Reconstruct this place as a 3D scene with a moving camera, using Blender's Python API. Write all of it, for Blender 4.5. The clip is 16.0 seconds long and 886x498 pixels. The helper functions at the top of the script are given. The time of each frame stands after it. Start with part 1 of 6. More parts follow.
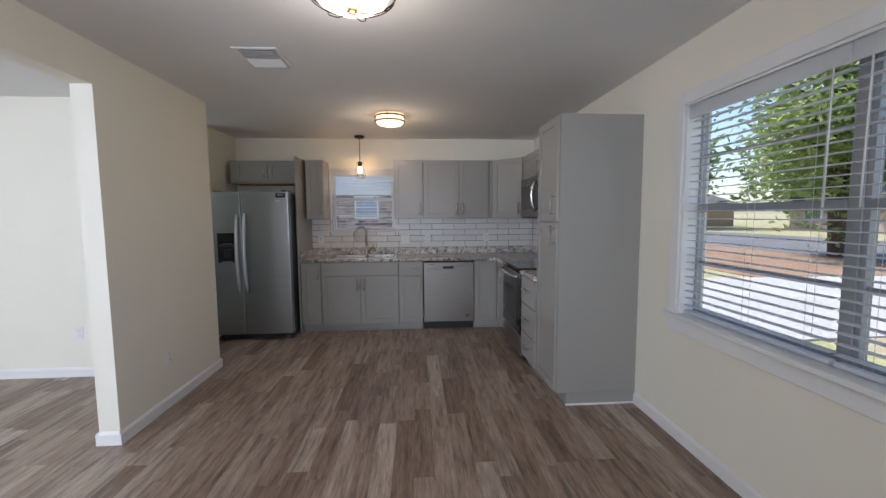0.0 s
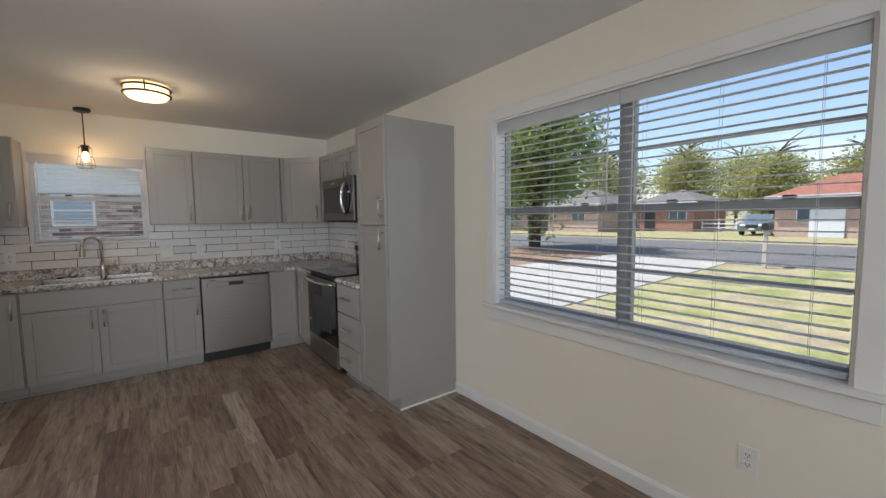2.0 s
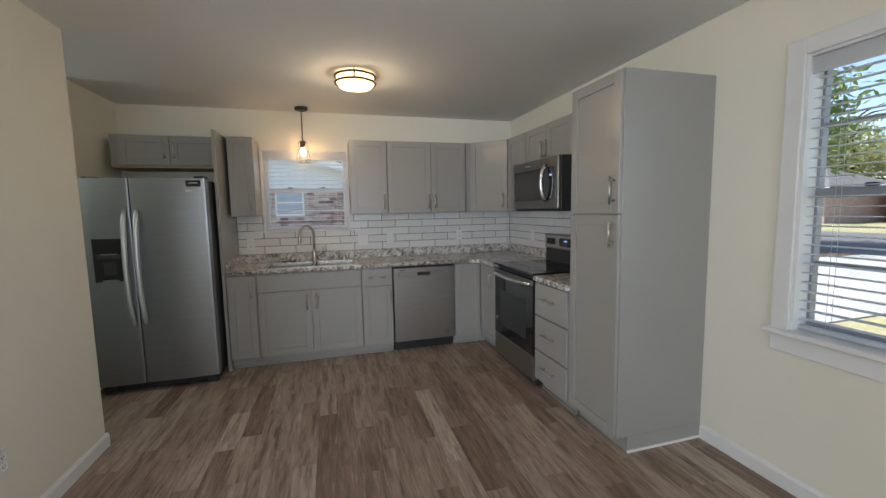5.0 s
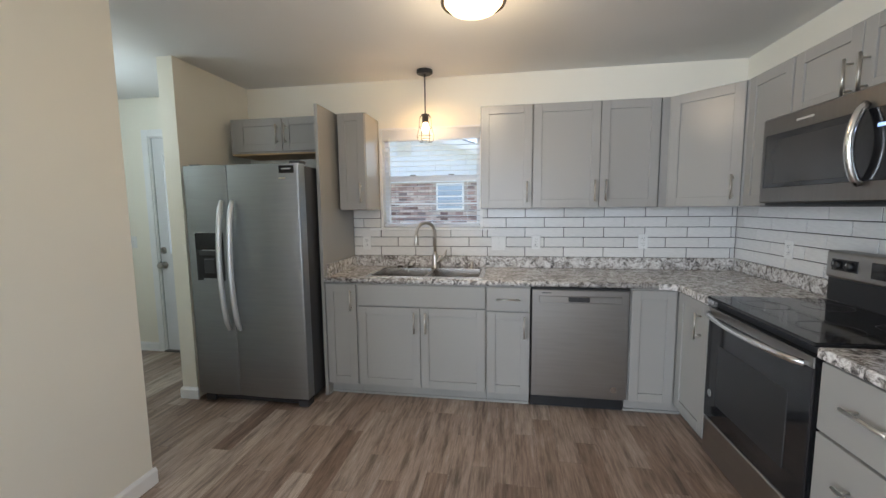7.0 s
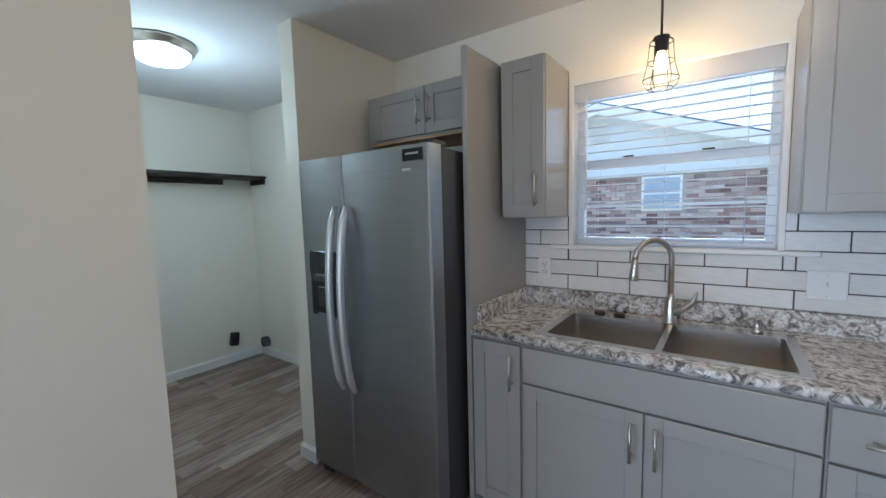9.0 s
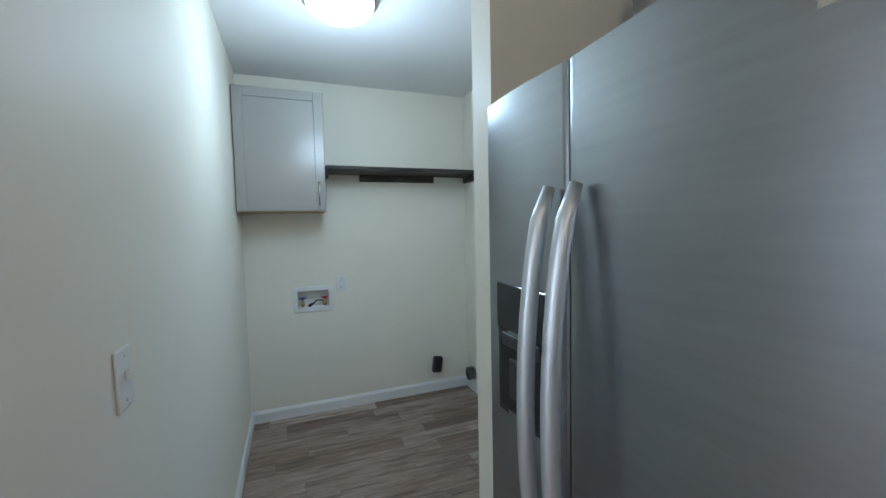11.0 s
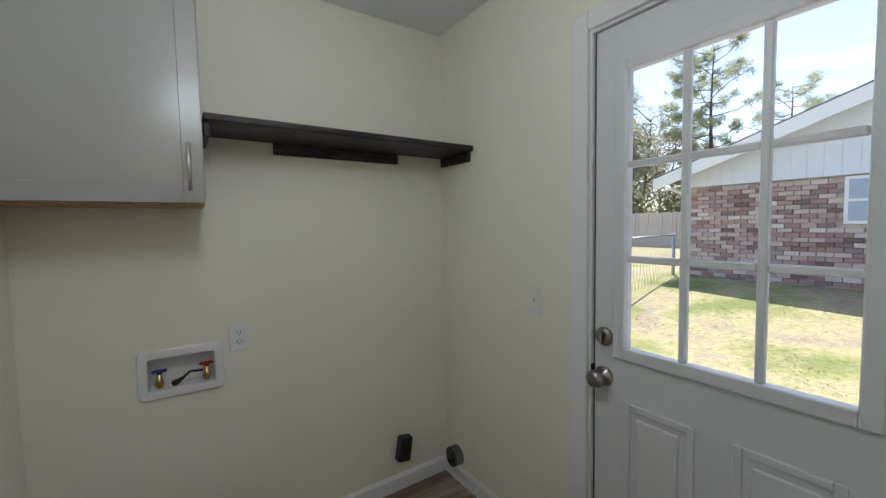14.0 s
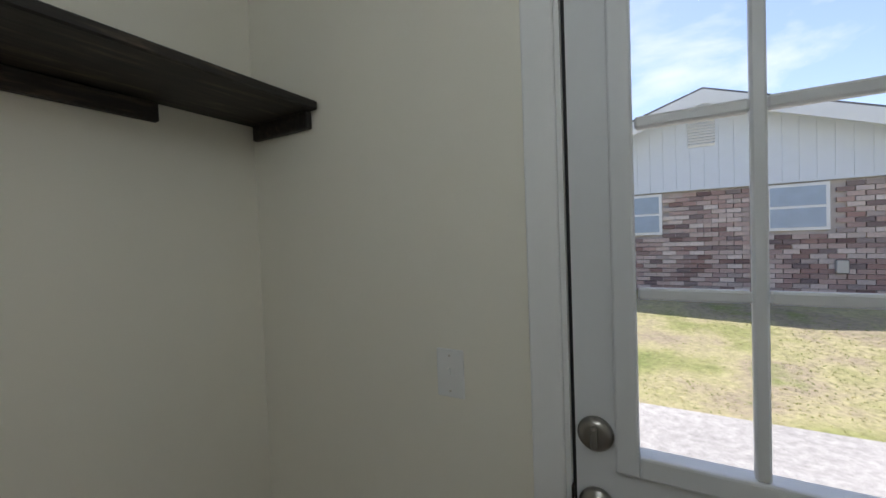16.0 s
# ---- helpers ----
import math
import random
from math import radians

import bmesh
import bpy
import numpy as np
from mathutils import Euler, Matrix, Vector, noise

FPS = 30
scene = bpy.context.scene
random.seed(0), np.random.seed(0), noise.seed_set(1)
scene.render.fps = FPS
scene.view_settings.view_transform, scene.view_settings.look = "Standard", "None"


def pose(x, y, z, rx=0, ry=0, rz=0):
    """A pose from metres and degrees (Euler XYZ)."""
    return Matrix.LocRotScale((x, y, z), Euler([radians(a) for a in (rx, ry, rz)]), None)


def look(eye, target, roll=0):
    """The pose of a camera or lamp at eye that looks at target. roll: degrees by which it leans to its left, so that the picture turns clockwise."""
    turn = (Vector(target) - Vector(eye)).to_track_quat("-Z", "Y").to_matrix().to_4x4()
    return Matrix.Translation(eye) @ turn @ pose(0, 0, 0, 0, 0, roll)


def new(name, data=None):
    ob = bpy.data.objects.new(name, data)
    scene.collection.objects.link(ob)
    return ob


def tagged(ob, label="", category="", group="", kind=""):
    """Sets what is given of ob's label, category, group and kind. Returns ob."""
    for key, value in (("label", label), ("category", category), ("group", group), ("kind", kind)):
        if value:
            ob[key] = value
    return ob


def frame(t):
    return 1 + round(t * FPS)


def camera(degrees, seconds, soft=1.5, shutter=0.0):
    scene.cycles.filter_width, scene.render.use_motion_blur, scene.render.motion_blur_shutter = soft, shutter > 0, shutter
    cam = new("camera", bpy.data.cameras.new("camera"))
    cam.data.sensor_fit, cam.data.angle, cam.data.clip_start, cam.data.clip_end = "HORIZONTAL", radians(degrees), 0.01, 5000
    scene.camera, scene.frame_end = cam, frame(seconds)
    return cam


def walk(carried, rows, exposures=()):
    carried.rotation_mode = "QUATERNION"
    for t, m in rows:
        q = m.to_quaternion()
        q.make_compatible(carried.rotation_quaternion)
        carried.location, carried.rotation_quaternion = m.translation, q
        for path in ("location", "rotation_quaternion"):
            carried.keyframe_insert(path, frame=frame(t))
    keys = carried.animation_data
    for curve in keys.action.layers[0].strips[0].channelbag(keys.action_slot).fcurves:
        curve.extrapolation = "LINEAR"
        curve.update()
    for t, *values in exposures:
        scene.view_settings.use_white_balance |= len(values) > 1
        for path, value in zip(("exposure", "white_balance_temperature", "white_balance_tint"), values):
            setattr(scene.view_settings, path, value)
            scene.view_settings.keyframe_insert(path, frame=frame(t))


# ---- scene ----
cam = camera(96.8, 16.0)
PATH = [
    (0, (0.568, 0.779, 1.427), (0.701, 2.768, 1.255), -0.4),
    (0.5, (0.539, 0.904, 1.438), (0.965, 2.851, 1.27), -0.1),
    (1, (0.478, 1.004, 1.448), (1.194, 2.864, 1.279), -0.3),
    (1.5, (0.343, 1.099, 1.43), (1.349, 2.82, 1.276), -0.4),
    (2, (0.219, 1.115, 1.421), (1.429, 2.7, 1.262), -0.7),
    (2.5, (0.057, 1.069, 1.405), (1.416, 2.528, 1.254), -0.8),
    (3, (-0.08, 1.033, 1.424), (1.314, 2.459, 1.271), -0.8),
    (3.5, (-0.133, 1.062, 1.419), (1.169, 2.574, 1.276), -0.7),
    (4, (-0.103, 1.233, 1.409), (0.978, 2.909, 1.261), -0.9),
    (4.5, (-0.026, 1.498, 1.415), (0.768, 3.324, 1.233), -1.0),
    (7, (0.469, 2.921, 1.399), (0.156, 4.885, 1.189), -0.6),
    (7.5, (0.419, 3.255, 1.419), (-0.158, 5.155, 1.18), -0.7),
    (8, (0.347, 3.563, 1.409), (-0.46, 5.378, 1.169), -1.2),
    (8.5, (0.244, 3.842, 1.405), (-0.733, 5.575, 1.195), -1.3),
    (9, (0.083, 4.099, 1.424), (-1.077, 5.717, 1.236), -1.5),
    (9.5, (-0.085, 4.319, 1.435), (-1.464, 5.758, 1.268), -1.7),
    (10, (-0.284, 4.563, 1.415), (-1.883, 5.755, 1.276), -1.6),
    (12.5, (-1.544, 4.956, 1.383), (-3.495, 5.374, 1.249), -1.3),
    (13, (-1.751, 4.989, 1.4), (-3.637, 5.645, 1.278), -1.3),
    (13.5, (-1.897, 5.009, 1.413), (-3.669, 5.928, 1.292), -1.2),
    (14, (-1.987, 5.009, 1.418), (-3.642, 6.126, 1.298), -1.0),
    (14.5, (-2.053, 5.014, 1.411), (-3.605, 6.271, 1.308), -1.1),
    (15, (-2.193, 5.078, 1.401), (-3.635, 6.461, 1.314), -1.3),
    (15.5, (-2.415, 5.274, 1.411), (-3.716, 6.791, 1.343), -1.9),
    (16, (-2.68, 5.447, 1.41), (-3.682, 7.177, 1.356), -2.1),
]
walk(cam, [(t, look(e, g, r)) for t, e, g, r in PATH],
     [(0, 1.0, 6050, 15), (1, 1.0, 6100, 15), (2.0, 0.9, 6450, 12), (3, 0.75, 6750, 11), (3.5, 0.8, 6700, 10), (4.5, 1.0, 6400, 10),
      (7, 1.85, 6050, 10), (9, 1.7, 5300, 8), (10, 1.75, 5350, 10), (12.5, 1.98, 5250, 9), (13.5, 1.45, 6150, 18), (14.5, 1.25, 6350, 18), (16, 0.92, 6400, 18)])

# ---- world, sun, lights ----
SUN_EL, SUN_AZ = 64.0, -36.0      # azimuth from +y towards +x
world = bpy.data.worlds.new("sky")
scene.world = world
world.use_nodes = True
wn = world.node_tree.nodes
sky = wn.new("ShaderNodeTexSky")
sky.sky_type = "NISHITA"
sky.sun_disc = False
sky.sun_elevation = radians(SUN_EL)
sky.sun_rotation = radians(SUN_AZ)
wn["Background"].inputs["Strength"].default_value = 0.115
# thin broken cloud over the whole sky
wl = world.node_tree.links
w_tc, w_map, w_noise, w_ramp, w_mix = (wn.new(k) for k in ("ShaderNodeTexCoord", "ShaderNodeMapping", "ShaderNodeTexNoise", "ShaderNodeValToRGB", "ShaderNodeMix"))
w_map.inputs["Scale"].default_value = (1.0, 1.0, 2.2)
w_noise.inputs["Scale"].default_value, w_noise.inputs["Detail"].default_value, w_noise.inputs["Roughness"].default_value = 2.6, 7.0, 0.55
w_noise.inputs["Distortion"].default_value = 0.4
w_ramp.color_ramp.elements[0].position, w_ramp.color_ramp.elements[1].position = 0.53, 0.76
w_ramp.color_ramp.elements[1].color = (0.85, 0.85, 0.85, 1)
w_mix.data_type = "RGBA"
w_mix.inputs[7].default_value = (6.0, 6.2, 6.5, 1)
wl.new(w_tc.outputs["Generated"], w_map.inputs[0])
wl.new(w_map.outputs[0], w_noise.inputs["Vector"])
wl.new(w_noise.outputs["Fac"], w_ramp.inputs[0])
wl.new(w_ramp.outputs[0], w_mix.inputs[0])
wl.new(sky.outputs[0], w_mix.inputs[6])
wl.new(w_mix.outputs[2], wn["Background"].inputs["Color"])

sun_data = bpy.data.lights.new("sun", "SUN")
sun_data.energy, sun_data.angle, sun_data.color = 3.6, radians(0.5), (1.0, 0.95, 0.86)
sun_ob = new("sun", sun_data)
sun_dir = Vector((math.sin(radians(SUN_AZ)) * math.cos(radians(SUN_EL)), math.cos(radians(SUN_AZ)) * math.cos(radians(SUN_EL)), math.sin(radians(SUN_EL))))
sun_ob.matrix_world = look(sun_dir * 40, (0, 0, 0))


def point_lamp(name, loc, watts, colour, radius):
    d = bpy.data.lights.new(name, "POINT")
    d.energy, d.color, d.shadow_soft_size = watts, colour, radius
    o = new(name, d)
    o.location = loc
    return o


def area_lamp(name, eye, target, watts, colour, sx, sy):
    d = bpy.data.lights.new(name, "AREA")
    d.shape, d.size, d.size_y, d.energy, d.color = "RECTANGLE", sx, sy, watts, colour
    o = new(name, d)
    o.matrix_world = look(eye, target)
    return o


WARM, COOL, DAY = (1.0, 0.72, 0.42), (0.82, 0.96, 1.0), (0.80, 0.89, 1.0)
point_lamp("dining_lamp_light", (0.30, 2.60, 2.17), 3.6, (1.0, 0.88, 0.74), 0.10)
point_lamp("kitchen_lamp_light", (0.31, 4.93, 2.24), 2.6, (1.0, 0.76, 0.48), 0.10)
point_lamp("pendant_light", (-0.154, 6.02, 1.945), 0.9, (1.0, 0.62, 0.30), 0.02)
point_lamp("laundry_lamp_light", (-2.64, 5.11, 2.06), 3.5, COOL, 0.12)
# added fill lamps before the windowless south wall, standing in for more daylight
area_lamp("living_fill_light", (-4.0, -1.30, 1.5), (-3.6, 4.0, 1.2), 78, DAY, 2.4, 1.4)
area_lamp("front_fill_light", (0.2, -1.38, 1.5), (0.2, 4.0, 1.1), 20, DAY, 2.4, 1.4)


# ---- materials ----
def nodes_of(name):
    m = bpy.data.materials.new(name)
    m.use_nodes = True
    nt = m.node_tree
    return m, nt, nt.nodes["Principled BSDF"]


def noise_node(nt, scale, detail=4.0, rough=0.55, stretch=None, space="Object"):
    tc = nt.nodes.new("ShaderNodeTexCoord")
    mp = nt.nodes.new("ShaderNodeMapping")
    if stretch:
        mp.inputs["Scale"].default_value = stretch
    n = nt.nodes.new("ShaderNodeTexNoise")
    n.inputs["Scale"].default_value, n.inputs["Detail"].default_value, n.inputs["Roughness"].default_value = scale, detail, rough
    nt.links.new(tc.outputs[space], mp.inputs[0])
    nt.links.new(mp.outputs[0], n.inputs["Vector"])
    return n


def ramp(nt, src, stops):
    r = nt.nodes.new("ShaderNodeValToRGB")
    el = r.color_ramp.elements
    while len(el) < len(stops):
        el.new(0.5)
    for e, (p, c) in zip(el, stops):
        e.position, e.color = p, (*c, 1)
    nt.links.new(src, r.inputs[0])
    return r


def bump(nt, bsdf, src, strength, dist):
    b = nt.nodes.new("ShaderNodeBump")
    b.inputs["Strength"].default_value, b.inputs["Distance"].default_value = strength, dist
    nt.links.new(src, b.inputs["Height"])
    nt.links.new(b.outputs[0], bsdf.inputs["Normal"])


def mix_rgb(nt, a, b, fac, blend="MIX"):
    m = nt.nodes.new("ShaderNodeMix")
    m.data_type, m.blend_type = "RGBA", blend
    for sock, v in ((m.inputs[6], a), (m.inputs[7], b), (m.inputs[0], fac)):
        if isinstance(v, (int, float)):
            sock.default_value = v
        elif isinstance(v, tuple):
            sock.default_value = (*v, 1)
        else:
            nt.links.new(v, sock)
    return m.outputs[2]


def plain(name, colour, rough=0.5, metal=0.0, vary=0.06, scale=6.0, fine=90.0, relief=0.05, stretch=None, coat=0.0):
    """A surface with faint variation at two scales and a fine relief."""
    m, nt, b = nodes_of(name)
    big, small = noise_node(nt, scale, stretch=stretch), noise_node(nt, fine, 3.0, stretch=stretch)
    lo, hi = tuple(c * (1 - vary) for c in colour), tuple(min(1, c * (1 + vary)) for c in colour)
    c1 = ramp(nt, big.outputs["Fac"], [(0.3, lo), (0.7, hi)])
    c2 = mix_rgb(nt, c1.outputs[0], tuple(c * (1 - vary * 1.5) for c in colour), small.outputs["Fac"])
    nt.links.new(mix_rgb(nt, c1.outputs[0], c2, 0.4), b.inputs["Base Color"])
    rr = ramp(nt, big.outputs["Fac"], [(0.2, (rough * 0.97,) * 3), (0.8, (min(1, rough * 1.04),) * 3)])
    nt.links.new(rr.outputs[0], b.inputs["Roughness"])
    b.inputs["Metallic"].default_value = metal
    b.inputs["Coat Weight"].default_value = coat
    if relief:
        bump(nt, b, small.outputs["Fac"], relief, 0.002)
    return m


M_WALL = plain("wall_paint", (0.83, 0.795, 0.69), 0.55, vary=0.02, scale=1.5, fine=160, relief=0.10)
M_CEIL = plain("ceiling_paint", (0.79, 0.785, 0.77), 0.9, vary=0.025, scale=1.2, fine=120, relief=0.25)
M_TRIM = plain("white_trim_paint", (0.80, 0.80, 0.79), 0.35, vary=0.02, fine=60)
M_CAB = plain("grey_cabinet_paint", (0.335, 0.325, 0.305), 0.25, vary=0.012, scale=1.2, fine=140, relief=0.03)
M_CABIN = plain("bare_plywood", (0.50, 0.33, 0.16), 0.6, vary=0.15, scale=8, stretch=(1, 8, 1))
M_STEEL = plain("brushed_stainless", (0.345, 0.36, 0.375), 0.31, 1.0, vary=0.05, scale=4, fine=60, relief=0.03, stretch=(1, 1, 14))
M_WARMSTEEL = plain("warm_brushed_stainless", (0.36, 0.345, 0.325), 0.34, 1.0, vary=0.05, scale=4, fine=60, relief=0.03, stretch=(1, 1, 14))
M_SINK = plain("satin_sink_steel", (0.58, 0.55, 0.51), 0.26, 1.0, vary=0.05, scale=5, fine=70, relief=0.03)
M_DARKSTEEL = plain("grey_painted_steel", (0.075, 0.075, 0.078), 0.42, 0.6, vary=0.04)
M_NICKEL = plain("satin_nickel", (0.60, 0.57, 0.52), 0.28, 1.0, vary=0.04)
# satin nickel in a darker tone, for the back door's fittings
M_DOORHW = plain("darker_nickel", (0.36, 0.34, 0.31), 0.30, 1.0, vary=0.08)
M_CHROME = plain("bright_steel", (0.72, 0.72, 0.71), 0.18, 1.0, vary=0.03)
M_SATIN = plain("satin_steel_handle", (0.66, 0.68, 0.69), 0.42, 0.85, vary=0.03)
M_BLACKGLASS = plain("black_glass", (0.012, 0.012, 0.013), 0.07, vary=0.05, relief=0)
M_BLACKSTEEL = plain("dark_stainless", (0.20, 0.19, 0.18), 0.34, 1.0, vary=0.05, scale=4, fine=60, relief=0.03, stretch=(1, 14, 1))
M_SMOKE = plain("smoked_glass", (0.035, 0.033, 0.03), 0.12, vary=0.05, relief=0)
M_BLACK = plain("black_plastic", (0.02, 0.02, 0.021), 0.42, vary=0.1)
M_BRONZE = plain("dark_bronze", (0.05, 0.038, 0.028), 0.38, 0.8, vary=0.12)
M_PLASTIC = plain("white_plastic", (0.78, 0.78, 0.76), 0.35, vary=0.02)
M_SLAT = plain("white_blind_slat", (0.84, 0.84, 0.83), 0.45, vary=0.02, stretch=(1, 8, 1))
nt = M_SLAT.node_tree
tl, mx = nt.nodes.new("ShaderNodeBsdfTranslucent"), nt.nodes.new("ShaderNodeMixShader")
tl.inputs["Color"].default_value = (0.80, 0.84, 0.90, 1)
mx.inputs[0].default_value = 0.5
nt.links.new(nt.nodes["Principled BSDF"].outputs[0], mx.inputs[1])
nt.links.new(tl.outputs[0], mx.inputs[2])
nt.links.new(mx.outputs[0], nt.nodes["Material Output"].inputs[0])
M_ALU = plain("grey_aluminium_frame", (0.36, 0.375, 0.40), 0.45, 0.3, vary=0.08)
M_VINYL = plain("white_window_vinyl", (0.78, 0.79, 0.80), 0.4, vary=0.03)
M_DOOR = plain("white_door_paint", (0.68, 0.69, 0.70), 0.38, vary=0.02, fine=50)
M_BRASS = plain("brass", (0.62, 0.42, 0.16), 0.3, 1.0)
M_RED = plain("red_valve_plastic", (0.42, 0.02, 0.02), 0.4)
M_BLUE = plain("blue_valve_plastic", (0.02, 0.05, 0.20), 0.4)
M_GROUT = plain("dark_grout", (0.06, 0.058, 0.055), 0.9, vary=0.15)
# real rubber, and also the black that draws shade in gaps and hollows
M_RUBBER_SHADE = plain("black_rubber_and_deep_shade", (0.015, 0.015, 0.015), 0.7)


def m_dark_wood():
    m, nt, b = nodes_of("dark_stained_wood")
    a, k = noise_node(nt, 9, 6, 0.65, (6, 0.7, 6)), noise_node(nt, 3.0, 2, 0.5, (1, 1, 1))
    c = ramp(nt, a.outputs["Fac"], [(0.32, (0.008, 0.007, 0.006)), (0.55, (0.035, 0.028, 0.022)), (0.75, (0.17, 0.125, 0.085))])
    k2 = ramp(nt, k.outputs["Fac"], [(0.4, (0.5, 0.5, 0.5)), (0.65, (1, 1, 1))])
    nt.links.new(mix_rgb(nt, c.outputs[0], k2.outputs[0], 1.0, "MULTIPLY"), b.inputs["Base Color"])
    b.inputs["Roughness"].default_value = 0.55
    bump(nt, b, a.outputs["Fac"], 0.3, 0.003)
    return m


def m_floor():
    """Grey-brown vinyl planks, the tone changing from plank to plank, grain along y."""
    m, nt, b = nodes_of("vinyl_plank")
    info = nt.nodes.new("ShaderNodeObjectInfo")
    isl = nt.nodes.new("ShaderNodeNewGeometry")
    add = nt.nodes.new("ShaderNodeMath")
    add.operation = "ADD"
    nt.links.new(info.outputs["Random"], add.inputs[0])
    nt.links.new(isl.outputs["Random Per Island"], add.inputs[1])
    fr = nt.nodes.new("ShaderNodeMath")
    fr.operation = "FRACT"
    nt.links.new(add.outputs[0], fr.inputs[0])
    tone = ramp(nt, fr.outputs[0], [(0.0, (0.215, 0.140, 0.100)), (0.2, (0.305, 0.215, 0.159)), (0.45, (0.423, 0.325, 0.260)), (0.7, (0.338, 0.242, 0.185)), (0.9, (0.546, 0.448, 0.370)), (1.0, (0.247, 0.166, 0.122))])
    pos = nt.nodes.new("ShaderNodeNewGeometry")
    off = nt.nodes.new("ShaderNodeVectorMath")
    off.operation = "ADD"
    sc = nt.nodes.new("ShaderNodeVectorMath")
    sc.operation = "SCALE"
    sc.inputs[0].default_value = (13.0, 37.0, 5.0)
    nt.links.new(fr.outputs[0], sc.inputs["Scale"])
    nt.links.new(pos.outputs["Position"], off.inputs[0])
    nt.links.new(sc.outputs[0], off.inputs[1])
    outs = []
    for scl, st, det in ((3.2, (9.0, 0.9, 1), 5), (16.0, (9.0, 0.55, 1), 6)):
        mp = nt.nodes.new("ShaderNodeMapping")
        mp.inputs["Scale"].default_value = st
        n = nt.nodes.new("ShaderNodeTexNoise")
        n.inputs["Scale"].default_value, n.inputs["Detail"].default_value, n.inputs["Roughness"].default_value = scl, det, 0.62
        nt.links.new(off.outputs[0], mp.inputs[0])
        nt.links.new(mp.outputs[0], n.inputs["Vector"])
        outs.append(n)
    g1 = ramp(nt, outs[0].outputs["Fac"], [(0.30, (0.30, 0.275, 0.26)), (0.53, (1, 1, 1)), (0.72, (1.0, 1.0, 1.0))])
    g2 = ramp(nt, outs[1].outputs["Fac"], [(0.30, (0.50, 0.48, 0.46)), (0.62, (1.0, 1.0, 1.0))])
    c = mix_rgb(nt, tone.outputs[0], g1.outputs[0], 0.9, "MULTIPLY")
    c = mix_rgb(nt, c, g2.outputs[0], 0.8, "MULTIPLY")
    pale = ramp(nt, outs[0].outputs["Fac"], [(0.58, (0, 0, 0)), (0.75, (0.55, 0.55, 0.55))])
    c = mix_rgb(nt, c, (0.56, 0.50, 0.45), pale.outputs[0])
    nt.links.new(c, b.inputs["Base Color"])
    rr = ramp(nt, outs[1].outputs["Fac"], [(0.3, (0.40,) * 3), (0.7, (0.30,) * 3)])
    nt.links.new(rr.outputs[0], b.inputs["Roughness"])
    bump(nt, b, outs[1].outputs["Fac"], 0.10, 0.002)
    return m


def m_granite():
    m, nt, b = nodes_of("speckled_granite_laminate")
    w = noise_node(nt, 5.5, 6, 0.65, (1, 1.5, 1))
    w.inputs["Distortion"].default_value = 1.8
    s, f = noise_node(nt, 26, 5, 0.7), noise_node(nt, 85, 3, 0.6)
    s.inputs["Distortion"].default_value = 1.3
    base = ramp(nt, w.outputs["Fac"], [(0.30, (0.34, 0.31, 0.285)), (0.42, (0.66, 0.63, 0.595)), (0.52, (0.80, 0.785, 0.76)), (0.62, (0.74, 0.72, 0.69)), (0.74, (0.48, 0.455, 0.43))])
    fleck = ramp(nt, s.outputs["Fac"], [(0.36, (0.05, 0.045, 0.045)), (0.45, (0.45, 0.42, 0.40)), (0.54, (1, 1, 1))])
    c = mix_rgb(nt, base.outputs[0], fleck.outputs[0], 0.92, "MULTIPLY")
    fine = ramp(nt, f.outputs["Fac"], [(0.38, (0.55, 0.52, 0.50)), (0.55, (1, 1, 1))])
    nt.links.new(mix_rgb(nt, c, fine.outputs[0], 0.6, "MULTIPLY"), b.inputs["Base Color"])
    b.inputs["Roughness"].default_value = 0.22
    return m


def m_tile():
    m, nt, b = nodes_of("glazed_white_tile")
    info = nt.nodes.new("ShaderNodeObjectInfo")
    n = noise_node(nt, 7, 3, 0.5, space="Generated")
    t = ramp(nt, info.outputs["Random"], [(0, (0.74, 0.73, 0.70)), (1, (0.82, 0.81, 0.79))])
    v = ramp(nt, n.outputs["Fac"], [(0.3, (0.9, 0.9, 0.9)), (0.7, (1, 1, 1))])
    nt.links.new(mix_rgb(nt, t.outputs[0], v.outputs[0], 1.0, "MULTIPLY"), b.inputs["Base Color"])
    b.inputs["Roughness"].default_value = 0.18
    n2 = noise_node(nt, 9, 2)
    bump(nt, b, n2.outputs["Fac"], 0.25, 0.004)
    return m


def m_glass():
    m, nt, b = nodes_of("window_glass")
    nt.nodes.remove(b)
    out = nt.nodes["Material Output"]
    tr, gl = nt.nodes.new("ShaderNodeBsdfTransparent"), nt.nodes.new("ShaderNodeBsdfGlossy")
    gl.inputs["Roughness"].default_value = 0.0
    fr, mx = nt.nodes.new("ShaderNodeFresnel"), nt.nodes.new("ShaderNodeMixShader")
    fr.inputs["IOR"].default_value = 1.2
    tr.inputs["Color"].default_value = (0.99, 0.995, 0.995, 1)
    weak = nt.nodes.new("ShaderNodeMath")
    weak.operation = "MULTIPLY"
    weak.inputs[1].default_value = 0.06
    nt.links.new(fr.outputs[0], weak.inputs[0])
    nt.links.new(weak.outputs[0], mx.inputs[0])
    nt.links.new(tr.outputs[0], mx.inputs[1])
    nt.links.new(gl.outputs[0], mx.inputs[2])
    nt.links.new(mx.outputs[0], out.inputs[0])
    return m


